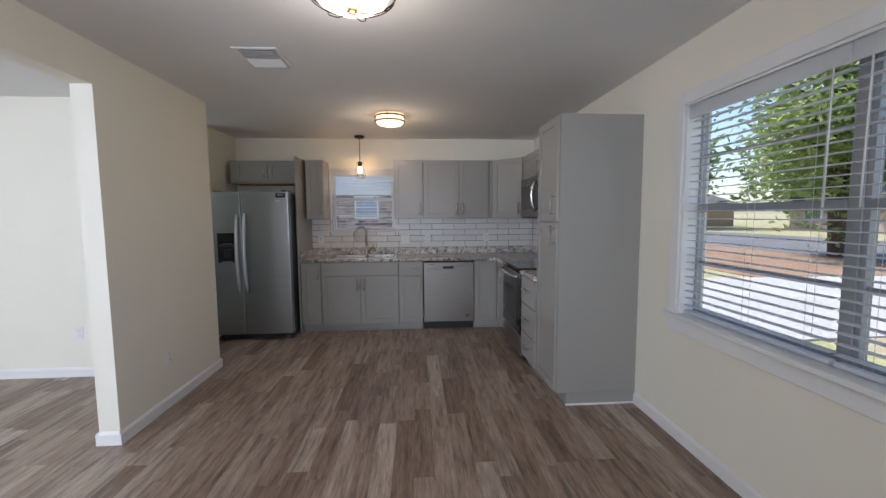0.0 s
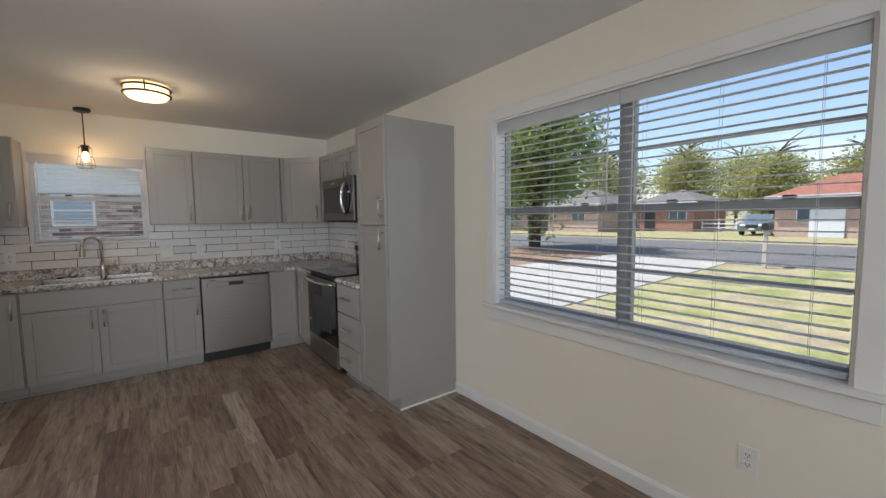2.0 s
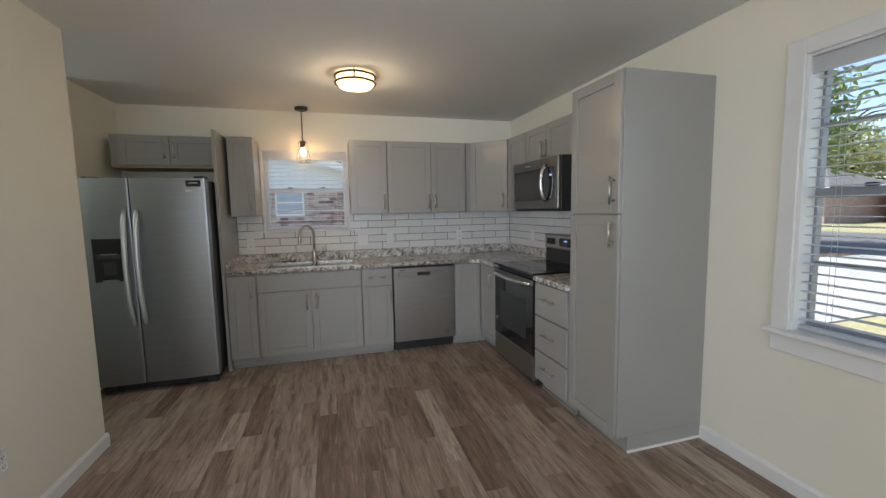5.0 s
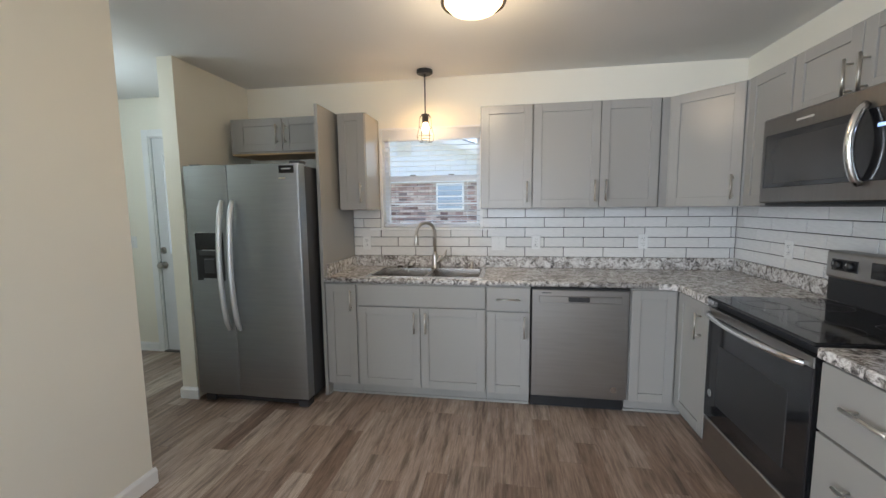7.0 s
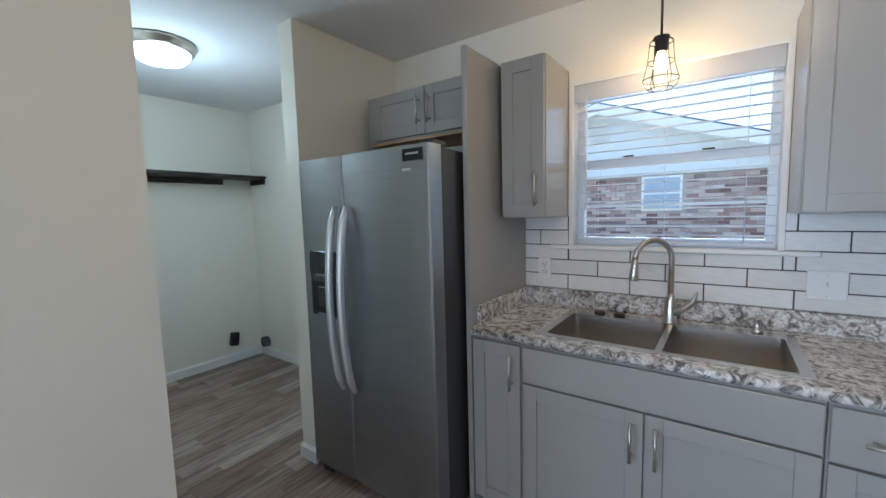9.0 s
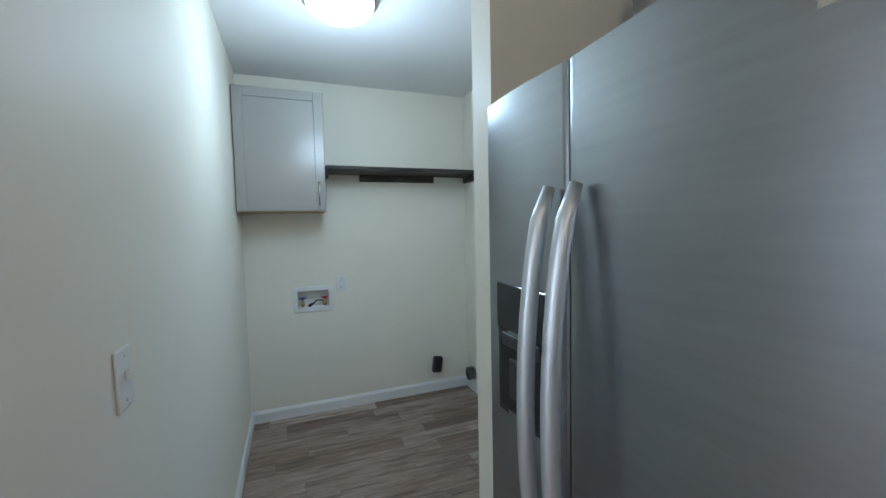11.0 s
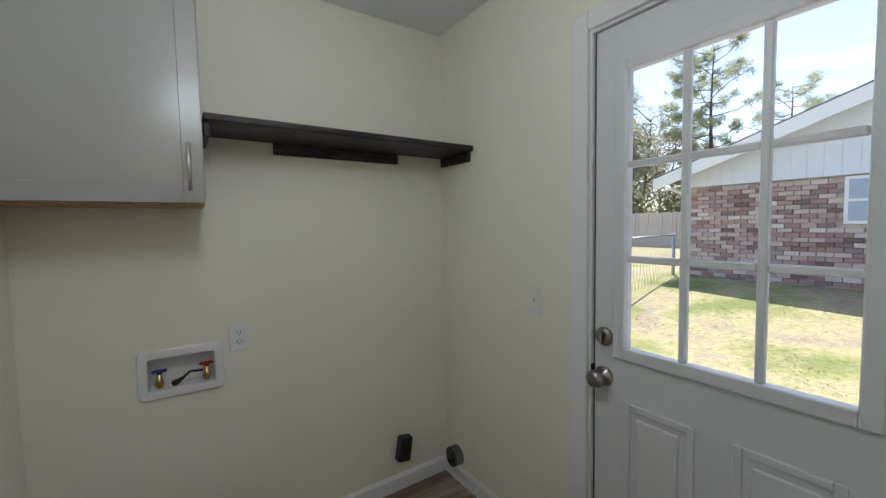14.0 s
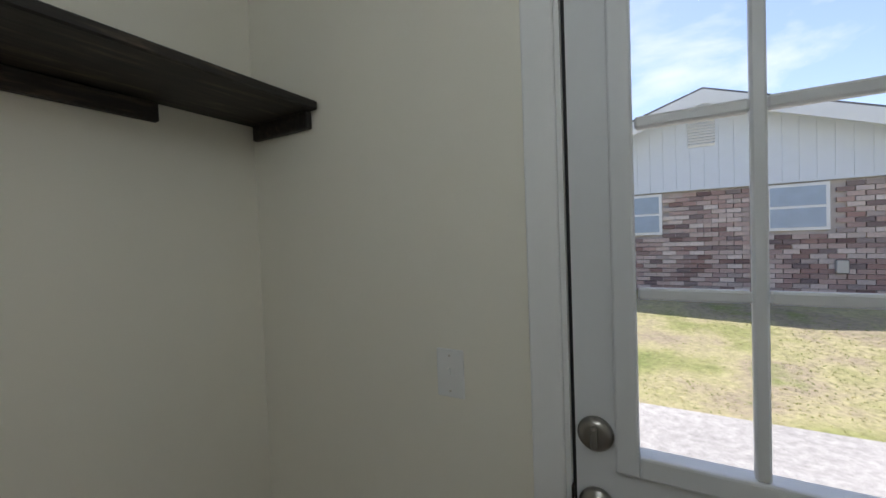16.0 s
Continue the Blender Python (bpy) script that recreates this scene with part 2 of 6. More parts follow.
def m_glow(name, colour, strength):
    m, nt, b = nodes_of(name)
    b.inputs["Base Color"].default_value = (0.8, 0.8, 0.78, 1)
    b.inputs["Emission Color"].default_value = (*colour, 1)
    b.inputs["Emission Strength"].default_value = strength
    b.inputs["Roughness"].default_value = 0.3
    return m


def m_ground(name, stops, scale, fine, rough=0.95, relief=0.6, spread=(0.32, 0.68)):
    m, nt, b = nodes_of(name)
    n, f = noise_node(nt, scale, 5, 0.6), noise_node(nt, fine, 4, 0.7)
    k = len(stops)
    c = ramp(nt, n.outputs["Fac"], [(spread[0] + (spread[1] - spread[0]) * i / (k - 1), s) for i, s in enumerate(stops)])
    v = ramp(nt, f.outputs["Fac"], [(0.3, (0.55, 0.55, 0.55)), (0.7, (1, 1, 1))])
    nt.links.new(mix_rgb(nt, c.outputs[0], v.outputs[0], 0.9, "MULTIPLY"), b.inputs["Base Color"])
    b.inputs["Roughness"].default_value = rough
    bump(nt, b, f.outputs["Fac"], relief, 0.03)
    return m


def m_island(name, stops, rough=0.8, fine=40, spec=0.3, leafy=False):
    """Tone from piece to piece, by object and by loose island."""
    m, nt, b = nodes_of(name)
    info, isl = nt.nodes.new("ShaderNodeObjectInfo"), nt.nodes.new("ShaderNodeNewGeometry")
    add, fr = nt.nodes.new("ShaderNodeMath"), nt.nodes.new("ShaderNodeMath")
    add.operation, fr.operation = "ADD", "FRACT"
    nt.links.new(info.outputs["Random"], add.inputs[0])
    nt.links.new(isl.outputs["Random Per Island"], add.inputs[1])
    nt.links.new(add.outputs[0], fr.inputs[0])
    k = len(stops)
    c = ramp(nt, fr.outputs[0], [(i / (k - 1), s) for i, s in enumerate(stops)])
    n = noise_node(nt, fine, 3, 0.6)
    v = ramp(nt, n.outputs["Fac"], [(0.3, (0.72, 0.72, 0.72)), (0.7, (1, 1, 1))])
    nt.links.new(mix_rgb(nt, c.outputs[0], v.outputs[0], 0.8, "MULTIPLY"), b.inputs["Base Color"])
    b.inputs["Roughness"].default_value = rough
    b.inputs["Specular IOR Level"].default_value = spec
    if leafy:
        tl, mx = nt.nodes.new("ShaderNodeBsdfTranslucent"), nt.nodes.new("ShaderNodeMixShader")
        nt.links.new(c.outputs[0], tl.inputs["Color"])
        mx.inputs[0].default_value = 0.62
        out = nt.nodes["Material Output"]
        nt.links.new(b.outputs[0], mx.inputs[1])
        nt.links.new(tl.outputs[0], mx.inputs[2])
        nt.links.new(mx.outputs[0], out.inputs[0])
    return m


M_WOOD, M_FLOOR, M_GRANITE, M_TILE, M_GLASS = m_dark_wood(), m_floor(), m_granite(), m_tile(), m_glass()
M_BULB = m_glow("warm_bulb_glow", (1.0, 0.62, 0.28), 14.0)
M_BLUEDIGIT = m_glow("blue_digit_glow", (0.10, 0.35, 1.0), 0.35)
M_BOWL_WARM = m_glow("warm_lit_glass", (1.0, 0.64, 0.30), 1.3)
M_BOWL_SOFT = m_glow("soft_white_lit_glass", (1.0, 0.90, 0.74), 1.5)
M_BOWL_COOL = m_glow("cool_lit_glass", (0.90, 1.0, 0.97), 1.3)
M_GRASS = m_ground("dry_green_lawn", [(0.19, 0.23, 0.07), (0.29, 0.30, 0.12), (0.40, 0.37, 0.20), (0.34, 0.29, 0.20), (0.23, 0.26, 0.09)], 0.8, 16, relief=0.3)
M_STRAW = m_ground("pine_straw", [(0.22, 0.12, 0.07), (0.30, 0.19, 0.12), (0.26, 0.20, 0.12)], 0.9, 22)
M_CONC = m_ground("concrete", [(0.38, 0.375, 0.365), (0.47, 0.465, 0.45)], 0.7, 14, relief=0.15)
M_ASPH = m_ground("worn_asphalt", [(0.12, 0.12, 0.13), (0.17, 0.17, 0.175)], 0.6, 30, relief=0.2)
M_BRICK = m_island("mixed_red_brick", [(0.20, 0.13, 0.12), (0.42, 0.27, 0.24), (0.66, 0.54, 0.49), (0.36, 0.24, 0.22), (0.76, 0.67, 0.62), (0.52, 0.37, 0.33), (0.20, 0.15, 0.15), (0.72, 0.62, 0.57)])
M_MORTAR = plain("pale_mortar", (0.52, 0.47, 0.44), 0.9, vary=0.1)
M_REDBRICK = m_ground("plain_red_brick", [(0.38, 0.19, 0.15), (0.48, 0.27, 0.22)], 3.0, 14, 0.9, 0.2)
M_PALEBRICK = m_ground("pale_pink_brick", [(0.56, 0.40, 0.34), (0.66, 0.50, 0.44)], 3.0, 14, 0.9, 0.2)
# white boards, with the blue cast of their shaded side in the base colour
M_SIDING = plain("white_siding_blue_shade", (0.70, 0.74, 0.80), 0.6, vary=0.03)
M_ROOF = m_ground("grey_shingle", [(0.13, 0.13, 0.135), (0.20, 0.195, 0.19)], 2.0, 9, 0.9, 0.3)
M_ROOFRED = m_ground("red_shingle", [(0.26, 0.10, 0.07), (0.34, 0.15, 0.11)], 2.0, 9, 0.9, 0.3)
M_BARK = m_ground("bark", [(0.08, 0.06, 0.045), (0.16, 0.12, 0.09)], 3.0, 12, 0.95, 0.8)
M_LEAF = m_island("broad_green_leaf", [(0.162, 0.257, 0.068), (0.324, 0.419, 0.121), (0.230, 0.338, 0.095), (0.459, 0.513, 0.203), (0.176, 0.270, 0.081)], 0.45, 5, 0.5, True)
M_LEAF2 = m_island("autumn_green_leaf", [(0.300, 0.362, 0.163), (0.500, 0.500, 0.225), (0.388, 0.425, 0.188), (0.575, 0.525, 0.275)], 0.6, 5, 0.3, True)
M_PINE = m_island("pine_needle", [(0.24, 0.28, 0.16), (0.36, 0.40, 0.24), (0.46, 0.48, 0.31), (0.28, 0.32, 0.18)], 0.7, 5, 0.3, True)
M_WOODS = m_island("dull_autumn_leaf", [(0.24, 0.25, 0.16), (0.38, 0.37, 0.25), (0.30, 0.31, 0.19), (0.46, 0.42, 0.30)], 0.7, 5, 0.3, True)
M_SHRUB = m_island("dark_shrub_leaf", [(0.10, 0.12, 0.06), (0.17, 0.19, 0.10), (0.22, 0.23, 0.13), (0.12, 0.15, 0.07)], 0.7, 5, 0.3, True)
M_BLADE = m_island("grass_blade", [(0.14, 0.21, 0.05), (0.26, 0.29, 0.09), (0.38, 0.34, 0.15), (0.20, 0.26, 0.07)], 0.7, 5, 0.3, True)
M_FENCE = plain("weathered_fence_wood", (0.52, 0.47, 0.43), 0.85, vary=0.15, stretch=(6, 6, 0.6))
M_CARPAINT = plain("blue_grey_car_paint", (0.16, 0.21, 0.27), 0.2, 0.3, coat=0.6, relief=0)
M_DARKPANE = plain("dark_window_pane", (0.10, 0.13, 0.17), 0.08, vary=0.1, relief=0)
M_BLINDPANE = plain("blue_shaded_blind_pane", (0.38, 0.46, 0.56), 0.25, vary=0.08, relief=0)
M_GALV = plain("galvanised_steel", (0.42, 0.43, 0.44), 0.45, 0.8, vary=0.08)


# ---- mesh helpers ----
def raw_box(bm, x0, x1, y0, y1, z0, z1, M=None):
    vs = [bm.verts.new((x, y, z)) for z in (z0, z1) for x, y in ((x0, y0), (x1, y0), (x1, y1), (x0, y1))]
    if M is not None:
        for v in vs:
            v.co = M @ v.co
    fs = [bm.faces.new([vs[i] for i in q]) for q in ((3, 2, 1, 0), (4, 5, 6, 7), (0, 1, 5, 4), (1, 2, 6, 5), (2, 3, 7, 6), (3, 0, 4, 7))]
    return vs, fs


def add_box(bm, x0, x1, y0, y1, z0, z1, r=0.0, M=None, seg=1):
    vs, fs = raw_box(bm, min(x0, x1), max(x0, x1), min(y0, y1), max(y0, y1), min(z0, z1), max(z0, z1), M)
    if r:
        es = list({e for f in fs for e in f.edges})
        bmesh.ops.bevel(bm, geom=es, offset=r, segments=seg, profile=0.5, affect="EDGES")


def box(x0, x1, y0, y1, z0, z1, r=0.0, M=None, seg=1):
    bm = bmesh.new()
    add_box(bm, x0, x1, y0, y1, z0, z1, r, M, seg)
    return bm


def frame_of(axis):
    w = Vector(axis).normalized()
    u = w.orthogonal().normalized()
    return u, w.cross(u), w


def add_tube(bm, pts, r, seg=10, caps=True, closed=False):
    """A round tube along points; r may be one radius or one for each point."""
    pts = [Vector(p) for p in pts]
    n = len(pts)
    rs = r if isinstance(r, (list, tuple)) else [r] * n
    rings, u = [], None
    for i, p in enumerate(pts):
        if closed:
            d = pts[(i + 1) % n] - pts[i - 1]
        else:
            d = pts[min(i + 1, n - 1)] - pts[max(i - 1, 0)]
        d.normalize()
        u = d.orthogonal().normalized() if u is None else (u - d * u.dot(d)).normalized()
        v = d.cross(u)
        rings.append([bm.verts.new(p + (u * math.cos(a) + v * math.sin(a)) * rs[i]) for a in (2 * math.pi * k / seg for k in range(seg))])
    for a, b in zip(rings, rings[1:] + (rings[:1] if closed else [])):
        for k in range(seg):
            f = bm.faces.new((a[k], a[(k + 1) % seg], b[(k + 1) % seg], b[k]))
            f.smooth = True
    if caps and not closed:
        bm.faces.new(rings[0][::-1])
        bm.faces.new(rings[-1])
    return bm


def add_lathe(bm, profile, centre, axis=(0, 0, 1), seg=32):
    """A turned shape: profile rows are (radius, height along the axis)."""
    u, v, w = frame_of(axis)
    c = Vector(centre)
    rings = []
    for r, h in profile:
        rings.append([bm.verts.new(c + w * h + (u * math.cos(a) + v * math.sin(a)) * max(r, 1e-4)) for a in (2 * math.pi * k / seg for k in range(seg))])
    for a, b in zip(rings, rings[1:]):
        for k in range(seg):
            f = bm.faces.new((a[k], a[(k + 1) % seg], b[(k + 1) % seg], b[k]))
            f.smooth = True
    bm.faces.new(rings[0][::-1])
    bm.faces.new(rings[-1])
    return bm


def tube(pts, r, seg=10, closed=False):
    return add_tube(bmesh.new(), pts, r, seg, True, closed)


def lathe(profile, centre, axis=(0, 0, 1), seg=32):
    return add_lathe(bmesh.new(), profile, centre, axis, seg)


def prism(poly, z0, z1, r=0.0):
    """A flat polygon (x, y) drawn up from z0 to z1."""
    bm = bmesh.new()
    lo, hi = [bm.verts.new((x, y, z0)) for x, y in poly], [bm.verts.new((x, y, z1)) for x, y in poly]
    n = len(poly)
    bm.faces.new(lo[::-1])
    top = bm.faces.new(hi)
    for i in range(n):
        bm.faces.new((lo[i], lo[(i + 1) % n], hi[(i + 1) % n], hi[i]))
    bmesh.ops.recalc_face_normals(bm, faces=bm.faces[:])
    if r:
        bmesh.ops.bevel(bm, geom=list(top.edges), offset=r, segments=2, profile=0.5, affect="EDGES")
    return bm


def mesh_of(name, bm, mat):
    me = bpy.data.meshes.new(name)
    bm.to_mesh(me)
    bm.free()
    me.materials.append(mat)
    return me


def part(name, bm, mat, parent, label=""):
    ob = new(name, bm if isinstance(bm, bpy.types.Mesh) else mesh_of(name, bm, mat))
    ob.parent = parent
    if parent.parent is None:
        ob.matrix_parent_inverse = Matrix.Translation(parent.location).inverted()
    return tagged(ob, label)


def piece(name, me, parent, m):
    """A piece that shares its mesh with others, at the pose m."""
    ob = new(name, me)
    ob.parent = parent
    if parent.parent is None:
        ob.matrix_parent_inverse = Matrix.Translation(parent.location).inverted()
    ob.matrix_basis = m
    return ob


def thing(name, loc, label, category, group="", kind=""):
    ob = new(name)
    ob.empty_display_size = 0.1
    ob.location = loc
    return tagged(ob, label, category, group, kind)


def solo(name, bm, mat, label, category="", group="", kind=""):
    return tagged(new(name, mesh_of(name, bm, mat)), label, category, group, kind)


def face_m(origin, w):
    """u along the face, v up, w out of it."""
    w = Vector(w).normalized()
    u = Vector((0, 0, 1)).cross(w)
    m = Matrix.Identity(4)
    for i in range(3):
        m[i][0], m[i][1], m[i][2], m[i][3] = u[i], (0, 0, 1)[i], w[i], origin[i]
    return m


N_FACE, E_FACE, W_FACE = (0, -1, 0), (-1, 0, 0), (1, 0, 0)

# ---- the house: floor, walls, ceiling ----
XE, YN, ZC = 2.20, 6.20, 2.45          # kitchen east wall, north wall, ceiling
XW, YL, YS = -3.83, 6.25, 4.55         # laundry west, north and south walls
XA0, XA1 = -1.435, -1.31               # partition beside the dining side
XL, YB = -6.2, -1.5                    # living room end, wall behind
GZ = -0.10                             # ground outside


def wall(name, boxes, label, mat=M_WALL):
    bm = bmesh.new()
    for b in boxes:
        raw_box(bm, *b)
    return solo(name, bm, mat, label, "wall", kind="structure")


WY0, WY1, WZ0, WZ1 = 1.31, 3.105, 0.80, 2.08          # large window
KX0, KX1, KZ0, KZ1 = -0.587, 0.283, 1.228, 2.06       # window over the sink
DX0, DX1, DZ1 = -2.872, -1.93, 2.09                   # laundry door
FY0, FY1 = -0.15, 0.80                               # front door in the east wall

fb = box(XL, XE, YB, YS, -0.06, -0.004)
raw_box(fb, XW, XE, YS, YL, -0.06, -0.004)
solo("floor_base", fb, M_GROUT, "dark subfloor under vinyl planks", "floor", kind="structure")
cb = box(XL, XE, YB, YS, ZC, ZC + 0.08)
raw_box(cb, XW, XE, YS, YL, ZC, ZC + 0.08)
solo("ceiling", cb, M_CEIL, "flat white painted ceiling", "ceiling", kind="structure")
wall("wall_east", [(XE, XE + .16, YB, FY0, 0, ZC), (XE, XE + .16, FY1, WY0, 0, ZC), (XE, XE + .16, WY1, YN, 0, ZC), (XE, XE + .16, WY0, WY1, 0, WZ0), (XE, XE + .16, WY0, WY1, WZ1, ZC), (XE, XE + .16, FY0, FY1, 2.09, ZC)], "cream painted wall with a wide window")
wall("wall_north", [(-1.79, KX0, YN, YN + .16, 0, ZC), (KX1, XE + .16, YN, YN + .16, 0, ZC), (KX0, KX1, YN, YN + .16, 0, KZ0), (KX0, KX1, YN, YN + .16, KZ1, ZC)], "cream kitchen wall behind the sink")
wall("wall_laundry_north", [(XW, DX0, YL, YL + .13, 0, ZC), (DX1, -1.79, YL, YL + .13, 0, ZC), (DX0, DX1, YL, YL + .13, DZ1, ZC)], "cream laundry wall around the back door")
wall("wall_laundry_west", [(XW - .12, XW, YS - .12, YL + .13, 0, .800), (XW - .12, XW, YS - .12, YL + .13, .952, ZC), (XW - .12, XW, YS - .12, 4.888, .800, .952), (XW - .12, XW, 5.134, YL + .13, .800, .952), (XW - .12, XW - .07, 4.888, 5.134, .800, .952)], "cream laundry wall with shelf and cabinet")
wall("wall_laundry_south", [(XW, XA0, YS - .12, YS, 0, ZC)], "plain cream wall between laundry and living room")
wall("wall_partition", [(XA0, XA1, 3.28, YS, 0, ZC), (XA0, XA1, 0.4, 3.28, 2.205, ZC), (XA0, XA1, YB, 0.4, 0, ZC)], "cream partition with a wide cased opening")
wall("wall_fridge_stub", [(-1.91, -1.79, 5.405, YL, 0, ZC)], "short cream wall beside the refrigerator")
wall("wall_south", [(XL, XE + .16, YB - .12, YB, 0, ZC)], "plain cream wall")
wall("wall_living_west", [(XL - .12, XL, YB - .12, YS, 0, ZC)], "plain cream living room wall")
wall("wall_living_north", [(XL - .12, XW - .12, YS - .12, YS, 0, ZC)], "plain cream living room wall")


def sun_block_slab():
    # unseen slab, its overhangs sized to keep sun patches out of the rooms
    bm = bmesh.new()
    raw_box(bm, XL - .6, -1.75, YB - .6, YL + .95, ZC + .10, ZC + .24)
    raw_box(bm, -1.75, XE + .75, YB - .6, YL + .55, ZC + .10, ZC + .24)
    return solo("sun_block_roof", bm, M_SIDING, "unseen added roof slab that blocks sun from the openings", "roof", kind="structure")


sun_block_slab()


def baseboard(name, p, q, n, h=0.085, t=0.014):
    """A baseboard from p to q along a wall whose inner side is n."""
    bm = bmesh.new()
    d = (Vector((*q, 0)) - Vector((*p, 0)))
    L = d.length
    u = d.normalized()
    nn = Vector((*n, 0))
    prof = [(0, 0), (t, 0), (t, h * .80), (t * .55, h * .93), (t * .35, h), (0, h)]
    ends = []
    for s in (0, L):
        ends.append([bm.verts.new(Vector((*p, 0)) + u * s + nn * a + Vector((0, 0, b))) for a, b in prof])
    for i in range(len(prof)):
        j = (i + 1) % len(prof)
        bm.faces.new((ends[0][i], ends[0][j], ends[1][j], ends[1][i]))
    bm.faces.new(ends[0][::-1])
    bm.faces.new(ends[1])
    bmesh.ops.recalc_face_normals(bm, faces=bm.faces[:])
    return solo(name, bm, M_TRIM, "white moulded baseboard along the wall", "baseboard", kind="structure")


baseboard("baseboard_east", (XE, 0.93), (XE, 3.545), (-1, 0))
baseboard("baseboard_partition", (XA1, 3.266), (XA1, YS + .014), (1, 0))
baseboard("baseboard_partition_end", (XA0, 3.28), (XA1, 3.28), (0, -1))
baseboard("baseboard_partition_back", (XA0, 3.266), (XA0, YS - .134), (-1, 0))
baseboard("baseboard_living", (XL, YS - .12), (XA0 - .014, YS - .12), (0, -1))
baseboard("baseboard_laundry_south", (XW + .014, YS), (XA1, YS), (0, 1))
baseboard("baseboard_laundry_west", (XW, YS), (XW, YL), (1, 0))
baseboard("baseboard_laundry_north", (XW + .014, YL), (DX0 - .075, YL), (0, -1))
baseboard("baseboard_stub_end", (-1.91, 5.405), (-1.776, 5.405), (0, -1))
baseboard("baseboard_stub_side", (-1.91, 5.391), (-1.91, YL), (-1, 0))
baseboard("baseboard_laundry_north_end", (DX1 + .07, YL), (-1.924, YL), (0, -1)) if DX1 + .07 < -1.924 else None


# ---- windows ----
def big_window():
    w = thing("window_1", (XE, (WY0 + WY1) / 2, WZ0), "wide pair of grey metal sash windows in white casing", "window", kind="structure")
    bm = bmesh.new()     # casing on the wall
    c = .075
    add_box(bm, XE - .018, XE - .001, WY0 - c, WY0, WZ0 + .0, WZ1 + c, .003)
    add_box(bm, XE - .018, XE - .001, WY1, WY1 + c, WZ0 + .0, WZ1 + c, .003)
    add_box(bm, XE - .018, XE - .001, WY0, WY1, WZ1, WZ1 + c, .003)
    part("casing", bm, M_TRIM, w)
    bm = bmesh.new()     # reveal lining
    add_box(bm, XE - .001, XE + .09, WY0 - .001, WY0 + .012, WZ0, WZ1)
    add_box(bm, XE - .001, XE + .09, WY1 - .012, WY1 + .001, WZ0, WZ1)
    add_box(bm, XE - .001, XE + .09, WY0 + .012, WY1 - .012, WZ1 - .012, WZ1 + .001)
    part("reveal", bm, M_TRIM, w)
    part("window_sill", box(XE - .05, XE + .09, WY0 - c - .02, WY1 + c + .02, WZ0 - .022, WZ0 + .004, .005), M_TRIM, w)
    part("apron", box(XE - .018, XE - .001, WY0 - c, WY1 + c, WZ0 - .11, WZ0 - .022, .003), M_TRIM, w)
    ym, zr = 2.208, 1.457
    x0, x1 = XE + .09, XE + .13
    part("mullion", box(x0 - .005, x1 + .02, ym - .018, ym + .018, WZ0, WZ1, .003), M_ALU, w)
    for a, b in ((WY0, ym - .018), (ym + .018, WY1)):
        bm = bmesh.new()
        for q in ((x0, x1, a, a + .024, WZ0, WZ1), (x0, x1, b - .024, b, WZ0, WZ1), (x0, x1, a + .024, b - .024, WZ0, WZ0 + .045), (x0, x1, a + .024, b - .024, WZ1 - .04, WZ1)):
            add_box(bm, *q, .002)
        fr = part("window_frame", bm, M_ALU, w)
        part("meeting_rail", box(x0 - .006, x1, a + .024, b - .024, zr - .022, zr + .022, .003), M_ALU, w)
        for z in (zr + .31, zr - .33):
            part("muntin", box(x0 + .012, x1 - .008, a + .024, b - .024, z - .010, z + .010, .002), M_ALU, w)
        for k in (.25, .75):
            part("sash_latch", box(x0 - .022, x0 + .004, a + (b - a) * k - .022, a + (b - a) * k + .022, zr + .023, zr + .038, .004), M_BLACK, w)
        g = part("pane", box(x0 + .018, x0 + .022, a + .03, b - .03, WZ0 + .04, WZ1 - .03), M_GLASS, w)
        g.visible_shadow = False


def kitchen_window():
    w = thing("window_2", ((KX0 + KX1) / 2, YN, KZ0), "white sash window over the sink in a tiled wall", "window", kind="structure")
    y0, y1 = YN + .075, YN + .115
    bm = bmesh.new()
    add_box(bm, KX0 - .001, KX0 + .02, YN - .012, YN + .08, KZ0, KZ1)
    add_box(bm, KX1 - .02, KX1 + .001, YN - .012, YN + .08, KZ0, KZ1)
    add_box(bm, KX0 + .02, KX1 - .02, YN - .012, YN + .08, KZ1 - .015, KZ1 + .001)
    part("reveal", bm, M_TRIM, w)
    part("window_sill", box(KX0 - .10, KX1 + .11, YN - .028, YN + .08, KZ0 - .018, KZ0 + .003, .004), M_TRIM, w)
    bm = bmesh.new()
    a, b = KX0 + .02, KX1 - .02
    for q in ((a, a + .035, y0, y1, KZ0, KZ1), (b - .035, b, y0, y1, KZ0, KZ1), (a + .035, b - .035, y0, y1, KZ0, KZ0 + .04), (a + .035, b - .035, y0, y1, KZ1 - .04, KZ1)):
        add_box(bm, *q, .002)
    part("window_frame", bm, M_VINYL, w)
    part("meeting_rail", box(a + .035, b - .035, y0 - .006, y1, 1.625, 1.665, .003), M_VINYL, w)
    part("muntin", box(a + .035, b - .035, y0 + .012, y1 - .008, 1.425, 1.44, .002), M_VINYL, w)
    for k in (.3, .7):
        part("sash_latch", box(a + (b - a) * k - .025, a + (b - a) * k + .025, y0 - .018, y0 + .004, 1.666, 1.68, .004), M_BRONZE, w)
    g = part("pane", box(a + .03, b - .03, y0 + .018, y0 + .022, KZ0 + .035, KZ1 - .035), M_GLASS, w)
    g.visible_shadow = False


big_window()
kitchen_window()


